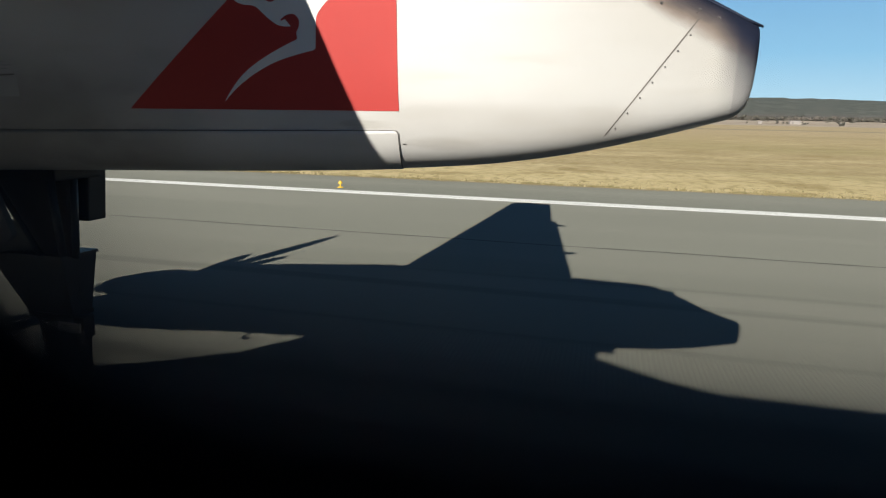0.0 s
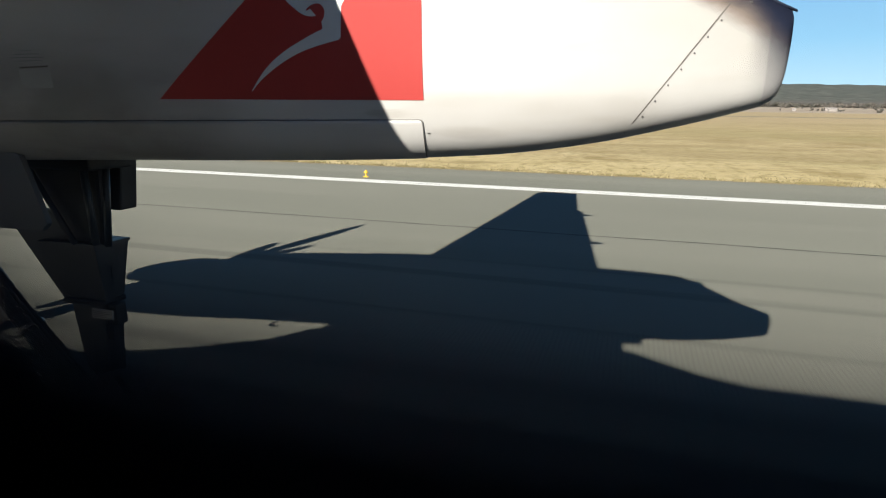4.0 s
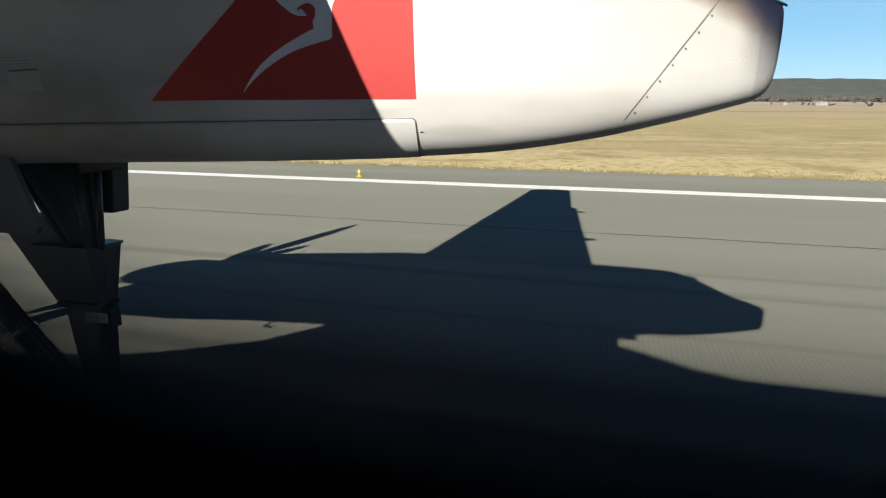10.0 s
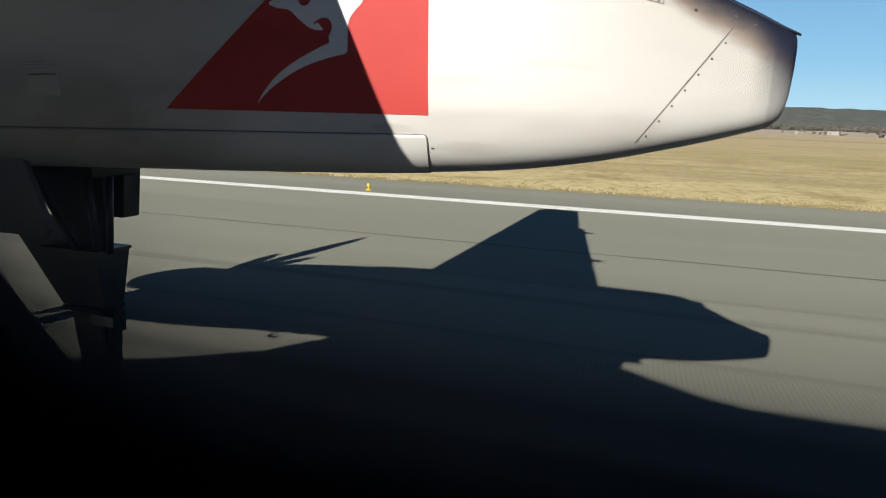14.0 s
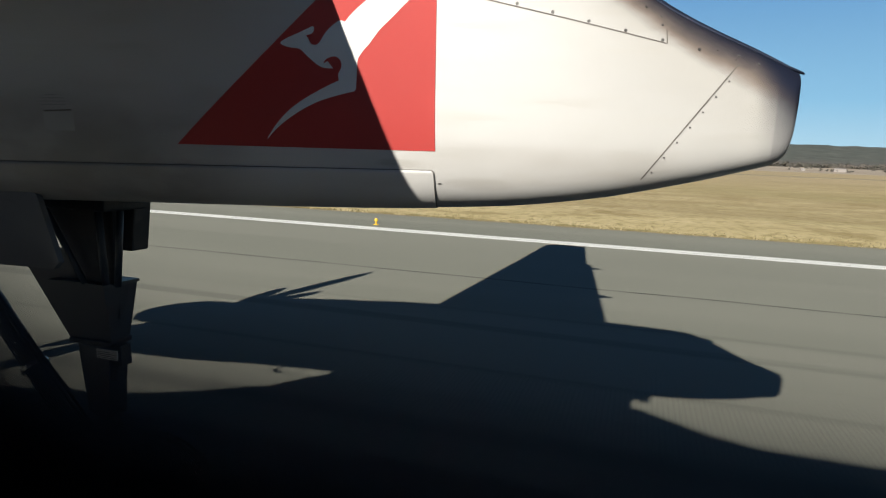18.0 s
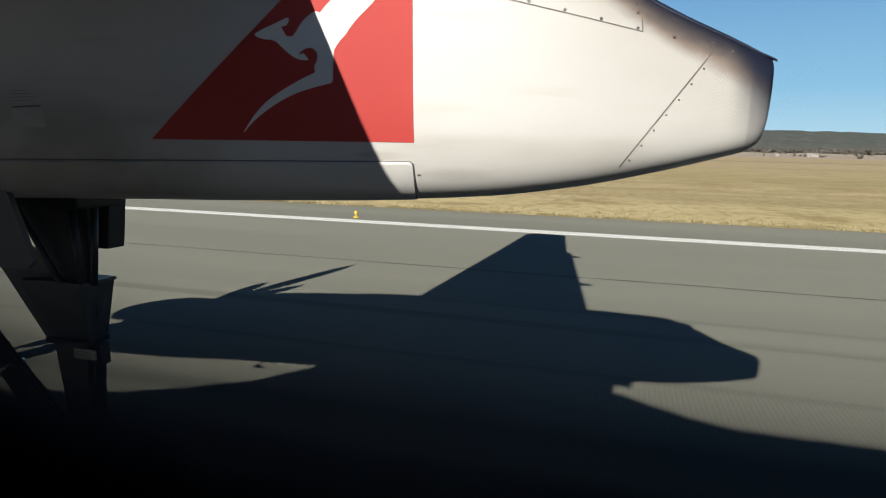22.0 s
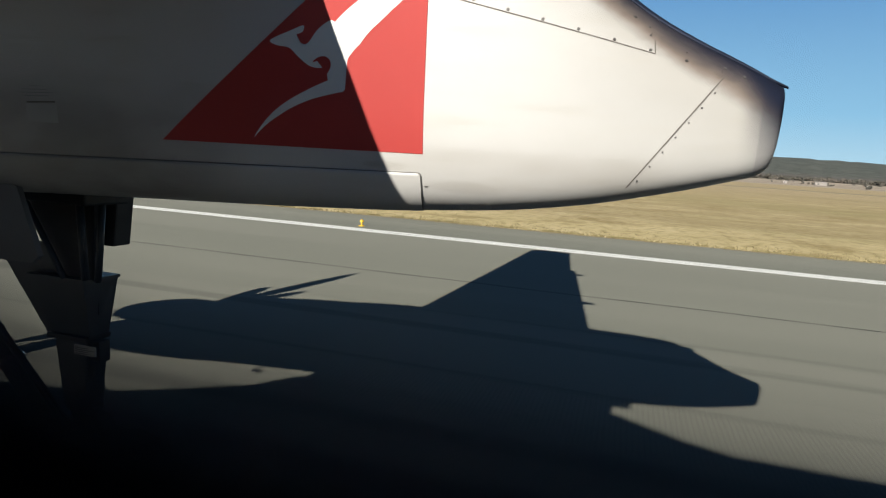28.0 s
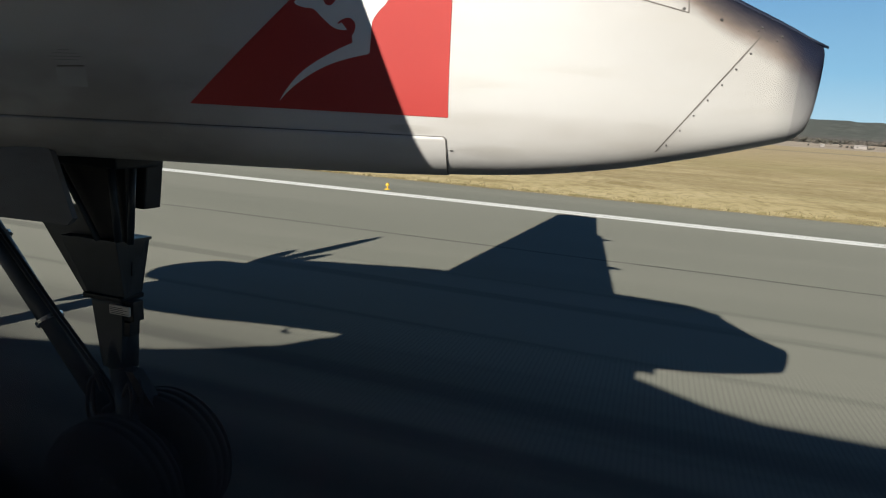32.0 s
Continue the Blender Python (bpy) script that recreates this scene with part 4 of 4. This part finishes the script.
def wheel(y, face):
    c = Vector((-2.68, y, 0.43))

    def turned(profile, n=40):
        return loft(bmesh.new(), [[(c.x + 1.08 * r * math.cos(a), c.y + w, c.z + 1.08 * r * math.sin(a)) for a in np.linspace(0, 2 * math.pi, n + 1)[:-1]] for w, r in profile], True, False)
    hub = part("wheel", turned([(face * 0.09, 0.02), (face * 0.10, 0.07), (face * 0.06, 0.08), (face * 0.05, 0.15), (face * 0.095, 0.18), (face * 0.10, 0.205), (0.0, 0.20),
                                (-face * 0.10, 0.205), (-face * 0.05, 0.15), (-face * 0.05, 0.02)]), DOOR_GREY, gear, "grey wheel rim", True)
    tread = [(-0.115, 0.20), (-0.135, 0.26), (-0.13, 0.33), (-0.105, 0.375)]
    for g in (-0.06, 0.0, 0.06):
        tread += [(g - 0.012, 0.397), (g - 0.007, 0.388), (g + 0.007, 0.388), (g + 0.012, 0.397)]
    tread += [(0.105, 0.375), (0.13, 0.33), (0.135, 0.26), (0.115, 0.20)]
    part("tyre", turned(tread, 56), RUBBER, hub, "black grooved tyre", True)
    for k in range(8):
        a = 2 * math.pi * k / 8
        p = c + Vector((0.115 * math.cos(a), face * 0.06, 0.115 * math.sin(a)))
        part("wheel_bolt", rod(bmesh.new(), p, p + Vector((0, face * 0.025, 0)), 0.012, 0.012, 6), STEEL, hub)


wheel(2.48, -1)
wheel(2.90, 1)


# ---- small things beside the runway ----
def edge_light(x, y):
    """A yellow runway edge light: base, stem, cone and lens."""
    e = empty("runway_light", (x, y, 0))
    e.scale = (0.8, 0.8, 0.8)
    part("base", rod(bmesh.new(), (0, 0, 0), (0, 0, 0.04), 0.15, 0.12, 20), YELLOW, e)
    part("stem", rod(bmesh.new(), (0, 0, 0.04), (0, 0, 0.19), 0.035, 0.03, 14), YELLOW, e)
    part("cap", rod(bmesh.new(), (0, 0, 0.19), (0, 0, 0.26), 0.10, 0.085, 18), YELLOW, e)
    part("lens", rod(bmesh.new(), (0, 0, 0.26), (0, 0, 0.31), 0.055, 0.04, 16), YELLOW, e, "yellow lens")
    return tagged(e, "small yellow runway edge light standing on the asphalt shoulder", "runway light", "runway edge lights")


for k in range(-5, 4):
    edge_light(-9.25 + 60 * k, 21.2)


def gable_marker(x, y, w, paint):
    """A low white gable-shaped marker lying on the grass."""
    e = empty("gable_marker", (x, y, -0.03))
    part("panel", loft(bmesh.new(), [[(sx * w / 2, -0.45, 0), (sx * w / 2, -0.03, 0.42), (sx * w / 2, 0.0, 0.40), (sx * w / 2, -0.41, 0)] for sx in (-1, 1)]), paint, e)
    part("panel", loft(bmesh.new(), [[(sx * w / 2, 0.45, 0), (sx * w / 2, 0.03, 0.42), (sx * w / 2, 0.0, 0.40), (sx * w / 2, 0.41, 0)] for sx in (-1, 1)]), paint, e)
    for sx in (-1, 1):
        part("stake", rod(bmesh.new(), (sx * w * 0.4, 0, -0.1), (sx * w * 0.4, 0, 0.40), 0.025, 0.025, 8), STEEL, e)
    return tagged(e, "low %s gable marker on the dry grass" % ("yellow" if paint is SIGN_YELLOW else "white"), "marker", "gable markers")




def tufts():
    """Dry grass: a ragged fringe along the asphalt, and scattered taller tufts in the field."""
    rng = random.Random(11)
    verts, faces = [], []

    def blades(x, y, h, w, count):
        for _ in range(count):
            a = rng.uniform(-0.6, 0.6)
            dx, dy = math.cos(a) * w, math.sin(a) * w
            ox, oy = rng.uniform(-1, 1) * w * 1.5, rng.uniform(-1, 1) * w * 1.5
            lx, ly = rng.uniform(-0.5, 0.5) * h, rng.uniform(-0.5, 0.5) * h
            k = len(verts)
            verts.extend([(x + ox - dx, y + oy - dy, -0.03), (x + ox + dx, y + oy + dy, -0.03), (x + ox + lx, y + oy + ly, h * rng.uniform(0.6, 1))])
            faces.append((k, k + 1, k + 2))
    for i in range(3500):
        x = rng.uniform(-42, 26)
        y = RUN_EDGE - 0.12 + abs(rng.gauss(0, 1)) * 1.6 * (1 + 0.8 * noise.noise((x * 0.4, 0, 0)))
        blades(x, y, rng.uniform(0.015, 0.05), rng.uniform(0.006, 0.016), 3)
    for i in range(230):                       # weeds in small clusters on the very edge
        x, y = rng.uniform(-42, 26), RUN_EDGE + rng.uniform(-0.1, 0.5)
        for k in range(rng.randint(4, 14)):
            blades(x + rng.gauss(0, 0.16), y + rng.gauss(0, 0.10), rng.uniform(0.03, 0.10), rng.uniform(0.012, 0.026), 4)
    me = bpy.data.meshes.new("grass_tufts")
    me.from_pydata(verts, [], faces)
    me.materials.append(STRAW)
    return tagged(new("grass_tufts", me), "dry straw-coloured grass tufts along the runway edge", "grass", "", "stuff")


tufts()


# ---- the rest of the airfield, ahead of and behind the aircraft ----
TARMAC = plain_noise("dark_taxiway_asphalt", (0.060, 0.063, 0.068), (0.085, 0.087, 0.09), 0.5, (0.3, 1, 1))
APRON = plain_noise("pale_apron_concrete", (0.34, 0.315, 0.28), (0.27, 0.25, 0.225), 0.25)
TAXI_YELLOW = plain_noise("yellow_taxi_paint", (0.62, 0.40, 0.05), (0.48, 0.32, 0.06), 3.0)
SIGN_RED = plain_noise("red_sign_face", (0.55, 0.055, 0.04), (0.48, 0.05, 0.04), 2.0, rough=0.5)
SIGN_YELLOW = plain_noise("yellow_sign_face", (0.80, 0.58, 0.03), (0.70, 0.50, 0.03), 2.0, rough=0.5)
SIGN_BLACK = plain_noise("black_sign_case", (0.020, 0.020, 0.022), (0.035, 0.034, 0.033), 3.0, rough=0.6)
SIGN_WHITE = plain_noise("white_sign_letters", (0.80, 0.80, 0.78), (0.70, 0.70, 0.68), 4.0, rough=0.6)
WHITE_CLAD = plain_noise("white_cladding", (0.74, 0.74, 0.73), (0.62, 0.62, 0.61), 0.4, (1, 1, 0.2), 0.5)
ROOF_WHITE = plain_noise("white_hangar_membrane", (0.78, 0.78, 0.78), (0.68, 0.68, 0.69), 0.15, rough=0.5)
GREY_CLAD = plain_noise("ribbed_grey_cladding", (0.30, 0.32, 0.33), (0.24, 0.26, 0.27), 2.5, (1, 1, 0.05), 0.5)
CONCRETE = plain_noise("grey_precast_concrete", (0.40, 0.39, 0.375), (0.32, 0.31, 0.30), 0.7)
DARK_GLASS = plain_noise("dark_window_glass", (0.025, 0.032, 0.040), (0.04, 0.05, 0.06), 0.5, rough=0.12)
RED_BRICK = plain_noise("red_brick", (0.34, 0.115, 0.065), (0.27, 0.095, 0.06), 3.0, (1, 1, 3))
TIN = plain_noise("pale_tin_roof", (0.46, 0.48, 0.49), (0.38, 0.40, 0.41), 0.8, (1, 6, 1), 0.45)


def flat(name, pts, z0, z1, mat, label, category):
    """A paved sheet with thickness over a ground outline."""
    bm = bmesh.new()
    loft(bm, [[(x, y, z) for x, y in pts] for z in (z0, z1)])
    return tagged(part(name, bm, mat), label, category, "", "structure")


def lettering(text, size, mat, parent, place, turn=(90, 0, 0)):
    """Flat letters standing 4 mm proud of a sign's face."""
    cu = bpy.data.curves.new("letters", 'FONT')
    cu.body, cu.size, cu.align_x, cu.align_y, cu.extrude, cu.resolution_u = text, size, 'CENTER', 'CENTER', 0.002, 3
    tmp = bpy.data.objects.new("letters", cu)
    me = bpy.data.meshes.new_from_object(tmp)
    bpy.data.objects.remove(tmp)
    me.materials.clear()
    me.materials.append(mat)
    ob = new("lettering", me)
    ob.parent = parent
    ob.matrix_local = pose(*place, *turn)
    return ob


# touchdown-zone blocks beside the centre line
for bx, by in ((604, 9.9), (640, 9.9), (272, 10.2), (88, 7.6)):
    slab("touchdown_mark", bx, bx + 26, by, by + 2.6, 0.0, 0.004, LINE, "worn white painted touchdown block on the asphalt", "marking")

# the crossing runway, and its bars where it meets this one
flat("crossing_runway", [(178, RUN_EDGE + 0.01), (242, RUN_EDGE + 0.01), (1162, 925), (1098, 925)], -0.25, -0.004, ASPHALT, "grey asphalt runway crossing at an angle", "runway")
for k in range(6):
    x0 = 186 + 4.4 * k
    flat("crossing_bar", [(x0, 26.5), (x0 + 2.2, 26.5), (x0 + 14.7, 39.0), (x0 + 12.5, 39.0)], -0.004, 0.0, LINE, "white painted bar on the crossing runway", "marking")
flat("crossing_edge_line", [(180.0, RUN_EDGE + 0.05), (181.2, RUN_EDGE + 0.05), (1101.2, 924), (1100.0, 924)], -0.004, 0.0, LINE, "white edge line of the crossing runway", "marking")

# the taxiway that leaves the runway, with its curved yellow lines, and the apron
turn_out = [(-196, RUN_EDGE + 0.01), (-209, 28.0), (-222, 34.0), (-236, 45.0), (-250, 62.0), (-290, 130.0), (-327, 199.99), (-363, 199.99),
            (-330, 130.0), (-296, 62.0), (-291, 45.0), (-296, 34.0), (-306, 28.0), (-320, RUN_EDGE + 0.01)]
flat("taxiway", turn_out, -0.25, -0.004, TARMAC, "dark asphalt taxiway curving off the runway", "taxiway")
flat("taxiway", [(-1100, 200), (-40, 200), (-40, 224), (-1100, 224)], -0.25, -0.002, TARMAC, "dark asphalt taxiway beside the apron", "taxiway")
flat("apron", [(-1100, 224.01), (-40, 224.01), (-40, 560), (-1100, 560)], -0.25, 0.0, APRON, "pale concrete apron in front of the hangars", "apron")


def painted_curve(p0, p1, p2, p3, w, z):
    bm = bmesh.new()
    ring = band(p0, p1, p2, p3, (w, w), 40)
    n = len(ring) // 2
    left, right = [bm.verts.new((x, y, z)) for x, y in ring[:n]], [bm.verts.new((x, y, z)) for x, y in ring[n:][::-1]]
    for a, b, c, d in zip(left, left[1:], right[1:], right):
        bm.faces.new((a, b, c, d))
    bmesh.ops.recalc_face_normals(bm, faces=bm.faces)
    return tagged(part("taxi_line", bm, TAXI_YELLOW), "yellow painted taxi line curving over the asphalt", "marking", "", "structure")


painted_curve((-190, 8), (-235, 10), (-262, 40), (-345, 200), 0.16, 0.004)
painted_curve((-200, 26.2), (-236, 31), (-254, 66), (-331, 199), 0.15, 0.002)
painted_curve((-318, 26.2), (-286, 34), (-297, 64), (-359, 199), 0.15, 0.002)


def field_sign(x, y, w, h, face, text, ink, turn, label):
    """A boxed airfield sign on legs, over a small concrete pad."""
    e = empty("airfield_sign", (x, y, -0.03))
    e.rotation_euler = (0, 0, radians(turn))
    part("pad", box(bmesh.new(), (-w * 0.7, -0.6, 0.0), (w * 0.7, 0.6, 0.035), 0.01), CONCRETE, e)
    for sx in (-0.4, 0.4) if w < 2 else (-0.42, 0.0, 0.42):
        part("leg", rod(bmesh.new(), (sx * w, 0, 0.03), (sx * w, 0, 0.42), 0.035, 0.035, 10), SIGN_BLACK, e)
    case = part("case", box(bmesh.new(), (-w / 2, -0.16, 0.40), (w / 2, 0.16, 0.40 + h), 0.02), SIGN_BLACK, e, "black sheet-metal case")
    part("face", box(bmesh.new(), (-w / 2 + 0.05, -0.170, 0.45), (w / 2 - 0.05, -0.158, 0.35 + h), 0.004), face, case)
    if text:
        lettering(text, h * 0.66, ink, case, (0, -0.173, 0.40 + h / 2))
    return tagged(e, label, "sign", "airfield signs")


field_sign(93, 41, 1.9, 1.0, SIGN_RED, "30-12", SIGN_WHITE, -14, "red runway sign with white figures on dry grass")
field_sign(329, 41, 1.9, 1.0, SIGN_RED, "12-30", SIGN_WHITE, 14, "red runway sign with white figures on dry grass")
field_sign(24, 53, 1.3, 0.9, SIGN_YELLOW, "", SIGN_BLACK, 10, "small yellow sign in a black case on dry grass")
field_sign(-236.4, 81, 1.3, 0.8, SIGN_YELLOW, "A", SIGN_BLACK, 0, "yellow taxiway sign with a black letter on dry grass")
field_sign(-235.1, 81, 0.75, 0.8, SIGN_BLACK, "D", SIGN_YELLOW, 0, "black taxiway sign with a yellow letter on dry grass")
field_sign(-232.9, 81, 3.2, 0.8, SIGN_YELLOW, "APRON 7", SIGN_BLACK, 0, "long yellow sign with black letters naming the apron")
field_sign(-214, 78, 4.2, 1.1, SIGN_BLACK, "", SIGN_BLACK, 180, "long sign on the grass seen from its black back")
field_sign(508, 74, 4.2, 1.1, SIGN_BLACK, "", SIGN_BLACK, 180, "long sign on the grass seen from its black back")
field_sign(-288, 35, 1.0, 1.0, SIGN_BLACK, "", SIGN_BLACK, 150, "small sign beside the runway seen from its black back")
for gx, gy, gw, gm in ((1324, 85, 2.6, SIGN_WHITE), (1322, 53, 2.4, SIGN_YELLOW), (300, 64, 5.0, SIGN_WHITE), (512, 76, 3.0, SIGN_YELLOW), (-223, 76, 3.0, SIGN_YELLOW), (-214, 72, 3.4, SIGN_WHITE)):
    gable_marker(gx, gy, gw, gm)


def hangar(x, y, w, d, h):
    """An arched hangar: ribbed end wall with a stepped door opening, white arched roof with ribs, low side wall."""
    e = empty("hangar", (x, y, 0))

    def arc(r, n=24):
        return [(w / 2 * r * math.cos(math.pi * k / n), h * (0.35 + 0.65 * r * math.sin(math.pi * k / n))) for k in range(n + 1)]
    outer, inner = arc(1.0), arc(0.965)
    bm = bmesh.new()
    loft(bm, [[(px, yy, pz) for px, pz in outer + inner[::-1]] for yy in (0.0, d)])
    part("roof", bm, ROOF_WHITE, e, "white arched roof", True)
    for k in range(1, 9):
        bm = bmesh.new()
        loft(bm, [[(px, d * k / 9 + yy, pz) for px, pz in arc(1.012) + arc(0.998)[::-1]] for yy in (0.0, 0.35)])
        part("roof_rib", bm, GREY_CLAD, e)
    for sx in (-1, 1):
        bm = bmesh.new()
        box(bm, (min(sx * w / 2, sx * (w / 2 - 0.4)), 0, 0), (max(sx * w / 2, sx * (w / 2 - 0.4)), d, h * 0.36))
        part("side_wall", bm, WHITE_CLAD, e)
    for k in range(14):                                     # end wall in upright sheets round a stepped opening
        x0, x1 = -w / 2 + w * k / 14, -w / 2 + w * (k + 1) / 14
        mid = min(abs(x0), abs(x1)) / (w / 2)
        top = h * (0.35 + 0.65 * math.sqrt(max(1 - max(abs(x0), abs(x1)) ** 2 / (w / 2) ** 2, 0))) * 0.985
        low = h * (0.74 if mid < 0.1 else 0.60 if mid < 0.45 else 0.42 if mid < 0.75 else 0.0)
        if top > low + 0.2:
            part("end_wall_sheet", box(bmesh.new(), (x0 + 0.04, 0.3, low), (x1 - 0.04, 0.5, top)), GREY_CLAD, e)
            part("door_header", box(bmesh.new(), (x0 + 0.04, 0.1, low - 0.5), (x1 - 0.04, 0.6, low)), WHITE_CLAD, e) if low else None
    part("back_wall", box(bmesh.new(), (-w / 2 + 0.5, d - 0.5, 0), (w / 2 - 0.5, d - 0.2, h * 0.36)), GREY_CLAD, e)
    part("back_gable", loft(bmesh.new(), [[(px * 0.97, yy, pz) for px, pz in arc(0.96)] for yy in (d - 0.5, d - 0.2)]), GREY_CLAD, e)
    return tagged(e, "large white arched hangar with a dark stepped doorway on the apron", "hangar")


hangar(-165, 330, 62, 120, 19)


def block(name, x, y, w, d, h, wall, storeys, bays, label, roof=CONCRETE, turn=0.0, window=DARK_GLASS):
    """A flat-roofed building with its storeys of windows, sills and a parapet."""
    e = empty(name, (x, y, 0))
    e.rotation_euler = (0, 0, radians(turn))
    part("wall", box(bmesh.new(), (-w / 2, 0, -0.2), (w / 2, d, h)), wall, e)
    part("roof", box(bmesh.new(), (-w / 2 - 0.3, -0.3, h), (w / 2 + 0.3, d + 0.3, h + 0.5), 0.05), roof, e)
    for f in range(storeys):
        z0 = h * (f + 0.32) / storeys
        for k in range(bays):
            bx0 = -w / 2 + w * (k + 0.18) / bays
            bx1 = -w / 2 + w * (k + 0.82) / bays
            pane = part("window", box(bmesh.new(), (bx0, -0.06, z0), (bx1, 0.02, z0 + h * 0.46 / storeys)), window, e)
            part("sill", box(bmesh.new(), (bx0 - 0.1, -0.16, z0 - 0.15), (bx1 + 0.1, 0.0, z0)), WHITE_CLAD, pane)
    return tagged(e, label, "building")


block("hangar_annex", -205, 314, 26, 9, 7.5, WHITE_CLAD, 2, 8, "long white two-storey annex beside the hangar")
block("brick_annex", -172, 305, 16, 9, 9, RED_BRICK, 2, 4, "red brick office with white window sills before the hangar", turn=2)
block("brick_workshop", -440, 250, 26, 18, 9, RED_BRICK, 1, 5, "red brick workshop with tall dark window bays", TIN)
block("brick_workshop", -395, 262, 18, 14, 6, RED_BRICK, 1, 4, "low red brick workshop beside the apron", TIN)


def terminal(x, y):
    """A pale four-storey terminal: white portal frames, precast bands and dark glass."""
    e = empty("terminal_building", (x, y, 0))
    for x0, x1, y0, h, n in ((-42, 2, 0, 13, 3), (8, 48, 4, 15, 4)):
        part("core", box(bmesh.new(), (x0, y0 + 1.2, 0), (x1, y0 + 26, h)), DARK_GLASS, e, "dark glass behind the balconies")
        for f in range(n + 1):
            part("floor_band", box(bmesh.new(), (x0 + 0.5, y0, h * f / n - (0.6 if f == n else 0)), (x1 - 0.5, y0 + 26, h * f / n + 0.9)), CONCRETE, e)
        for sx in (x0, x1 - 1.2):
            part("portal_leg", box(bmesh.new(), (sx, y0 - 1.0, 0), (sx + 1.2, y0 + 26.5, h + 2.6)), WHITE_CLAD, e)
        part("portal_beam", box(bmesh.new(), (x0 + 1.2, y0 - 1.0, h + 1.4), (x1 - 1.2, y0 + 26.5, h + 2.6)), WHITE_CLAD, e)
    part("stair_tower", box(bmesh.new(), (2.2, 1, 0), (7.8, 20, 15.5)), WHITE_CLAD, e)
    return tagged(e, "long pale airport terminal with white frames and dark glass bands", "terminal")


terminal(-70, 500)


def light_mast(x, y, h):
    e = empty("light_mast", (x, y, 0))
    part("footing", rod(bmesh.new(), (0, 0, 0), (0, 0, 0.6), 0.8, 0.7, 16), CONCRETE, e)
    part("pole", rod(bmesh.new(), (0, 0, 0.6), (0, 0, h), 0.28, 0.10, 14), STEEL, e)
    head = part("crosshead", box(bmesh.new(), (-1.6, -0.1, h - 0.2), (1.6, 0.1, h)), STEEL, e)
    for k in range(4):
        part("floodlight", box(bmesh.new(), (-1.5 + k * 0.85, -0.45, h), (-1.0 + k * 0.85, 0.05, h + 0.4), 0.05), SIGN_BLACK, head)
    return tagged(e, "tall grey floodlight mast on the apron", "mast", "floodlight masts")


for mx, my, mh in ((-58, 462, 34), (-190, 318, 20), (-172, 318, 20), (-120, 430, 28)):
    light_mast(mx, my, mh)


def gum_tree(x, y, h, seed):
    """A eucalypt: forked trunk, limbs, and a crown of many small leaf clumps with gaps."""
    rng = random.Random(seed)
    e = empty("gum_tree", (x, y, -0.03))
    bm = bmesh.new()
    rod(bm, (0, 0, 0), (0.3, 0.1, h * 0.4), h * 0.035, h * 0.022, 9)
    tips = []
    for k in range(6):
        a = k * 1.05 + rng.uniform(-0.3, 0.3)
        tip = Vector((math.cos(a) * h * rng.uniform(0.22, 0.4), math.sin(a) * h * rng.uniform(0.22, 0.4), h * rng.uniform(0.6, 0.92)))
        rod(bm, (0.3, 0.1, h * rng.uniform(0.3, 0.4)), tip, h * 0.015, h * 0.004, 6)
        tips.append(tip)
    part("trunk", bm, BARK, e, "pale grey bark")
    verts, faces = [], []
    for tip in tips:
        for _ in range(260):
            c = tip + Vector((rng.gauss(0, 1), rng.gauss(0, 1), rng.gauss(0, 0.6))) * h * 0.11
            u = Vector((rng.uniform(-1, 1), rng.uniform(-1, 1), rng.uniform(-1, 1))).normalized() * h * 0.035
            v = u.orthogonal().normalized() * h * 0.02
            n = len(verts)
            verts += [tuple(c - u), tuple(c + v), tuple(c + u), tuple(c - v)]
            faces.append((n, n + 1, n + 2, n + 3))
    me = bpy.data.meshes.new("crown")
    me.from_pydata(verts, [], faces)
    me.materials.append(LEAF)
    crown = new("crown", me)
    crown.parent = e
    return tagged(e, "dark grey-green gum tree beside the brick workshops", "tree", "gum trees by the workshops")


BARK = plain_noise("gum_bark", (0.26, 0.22, 0.18), (0.16, 0.13, 0.11), 2.0, (1, 1, 0.2))
for k, (tx, ty, th) in enumerate(((-478, 262, 13), (-487, 270, 15), (-497, 258, 12), (-468, 276, 14), (-420, 280, 11))):
    gum_tree(tx, ty, th, 20 + k)
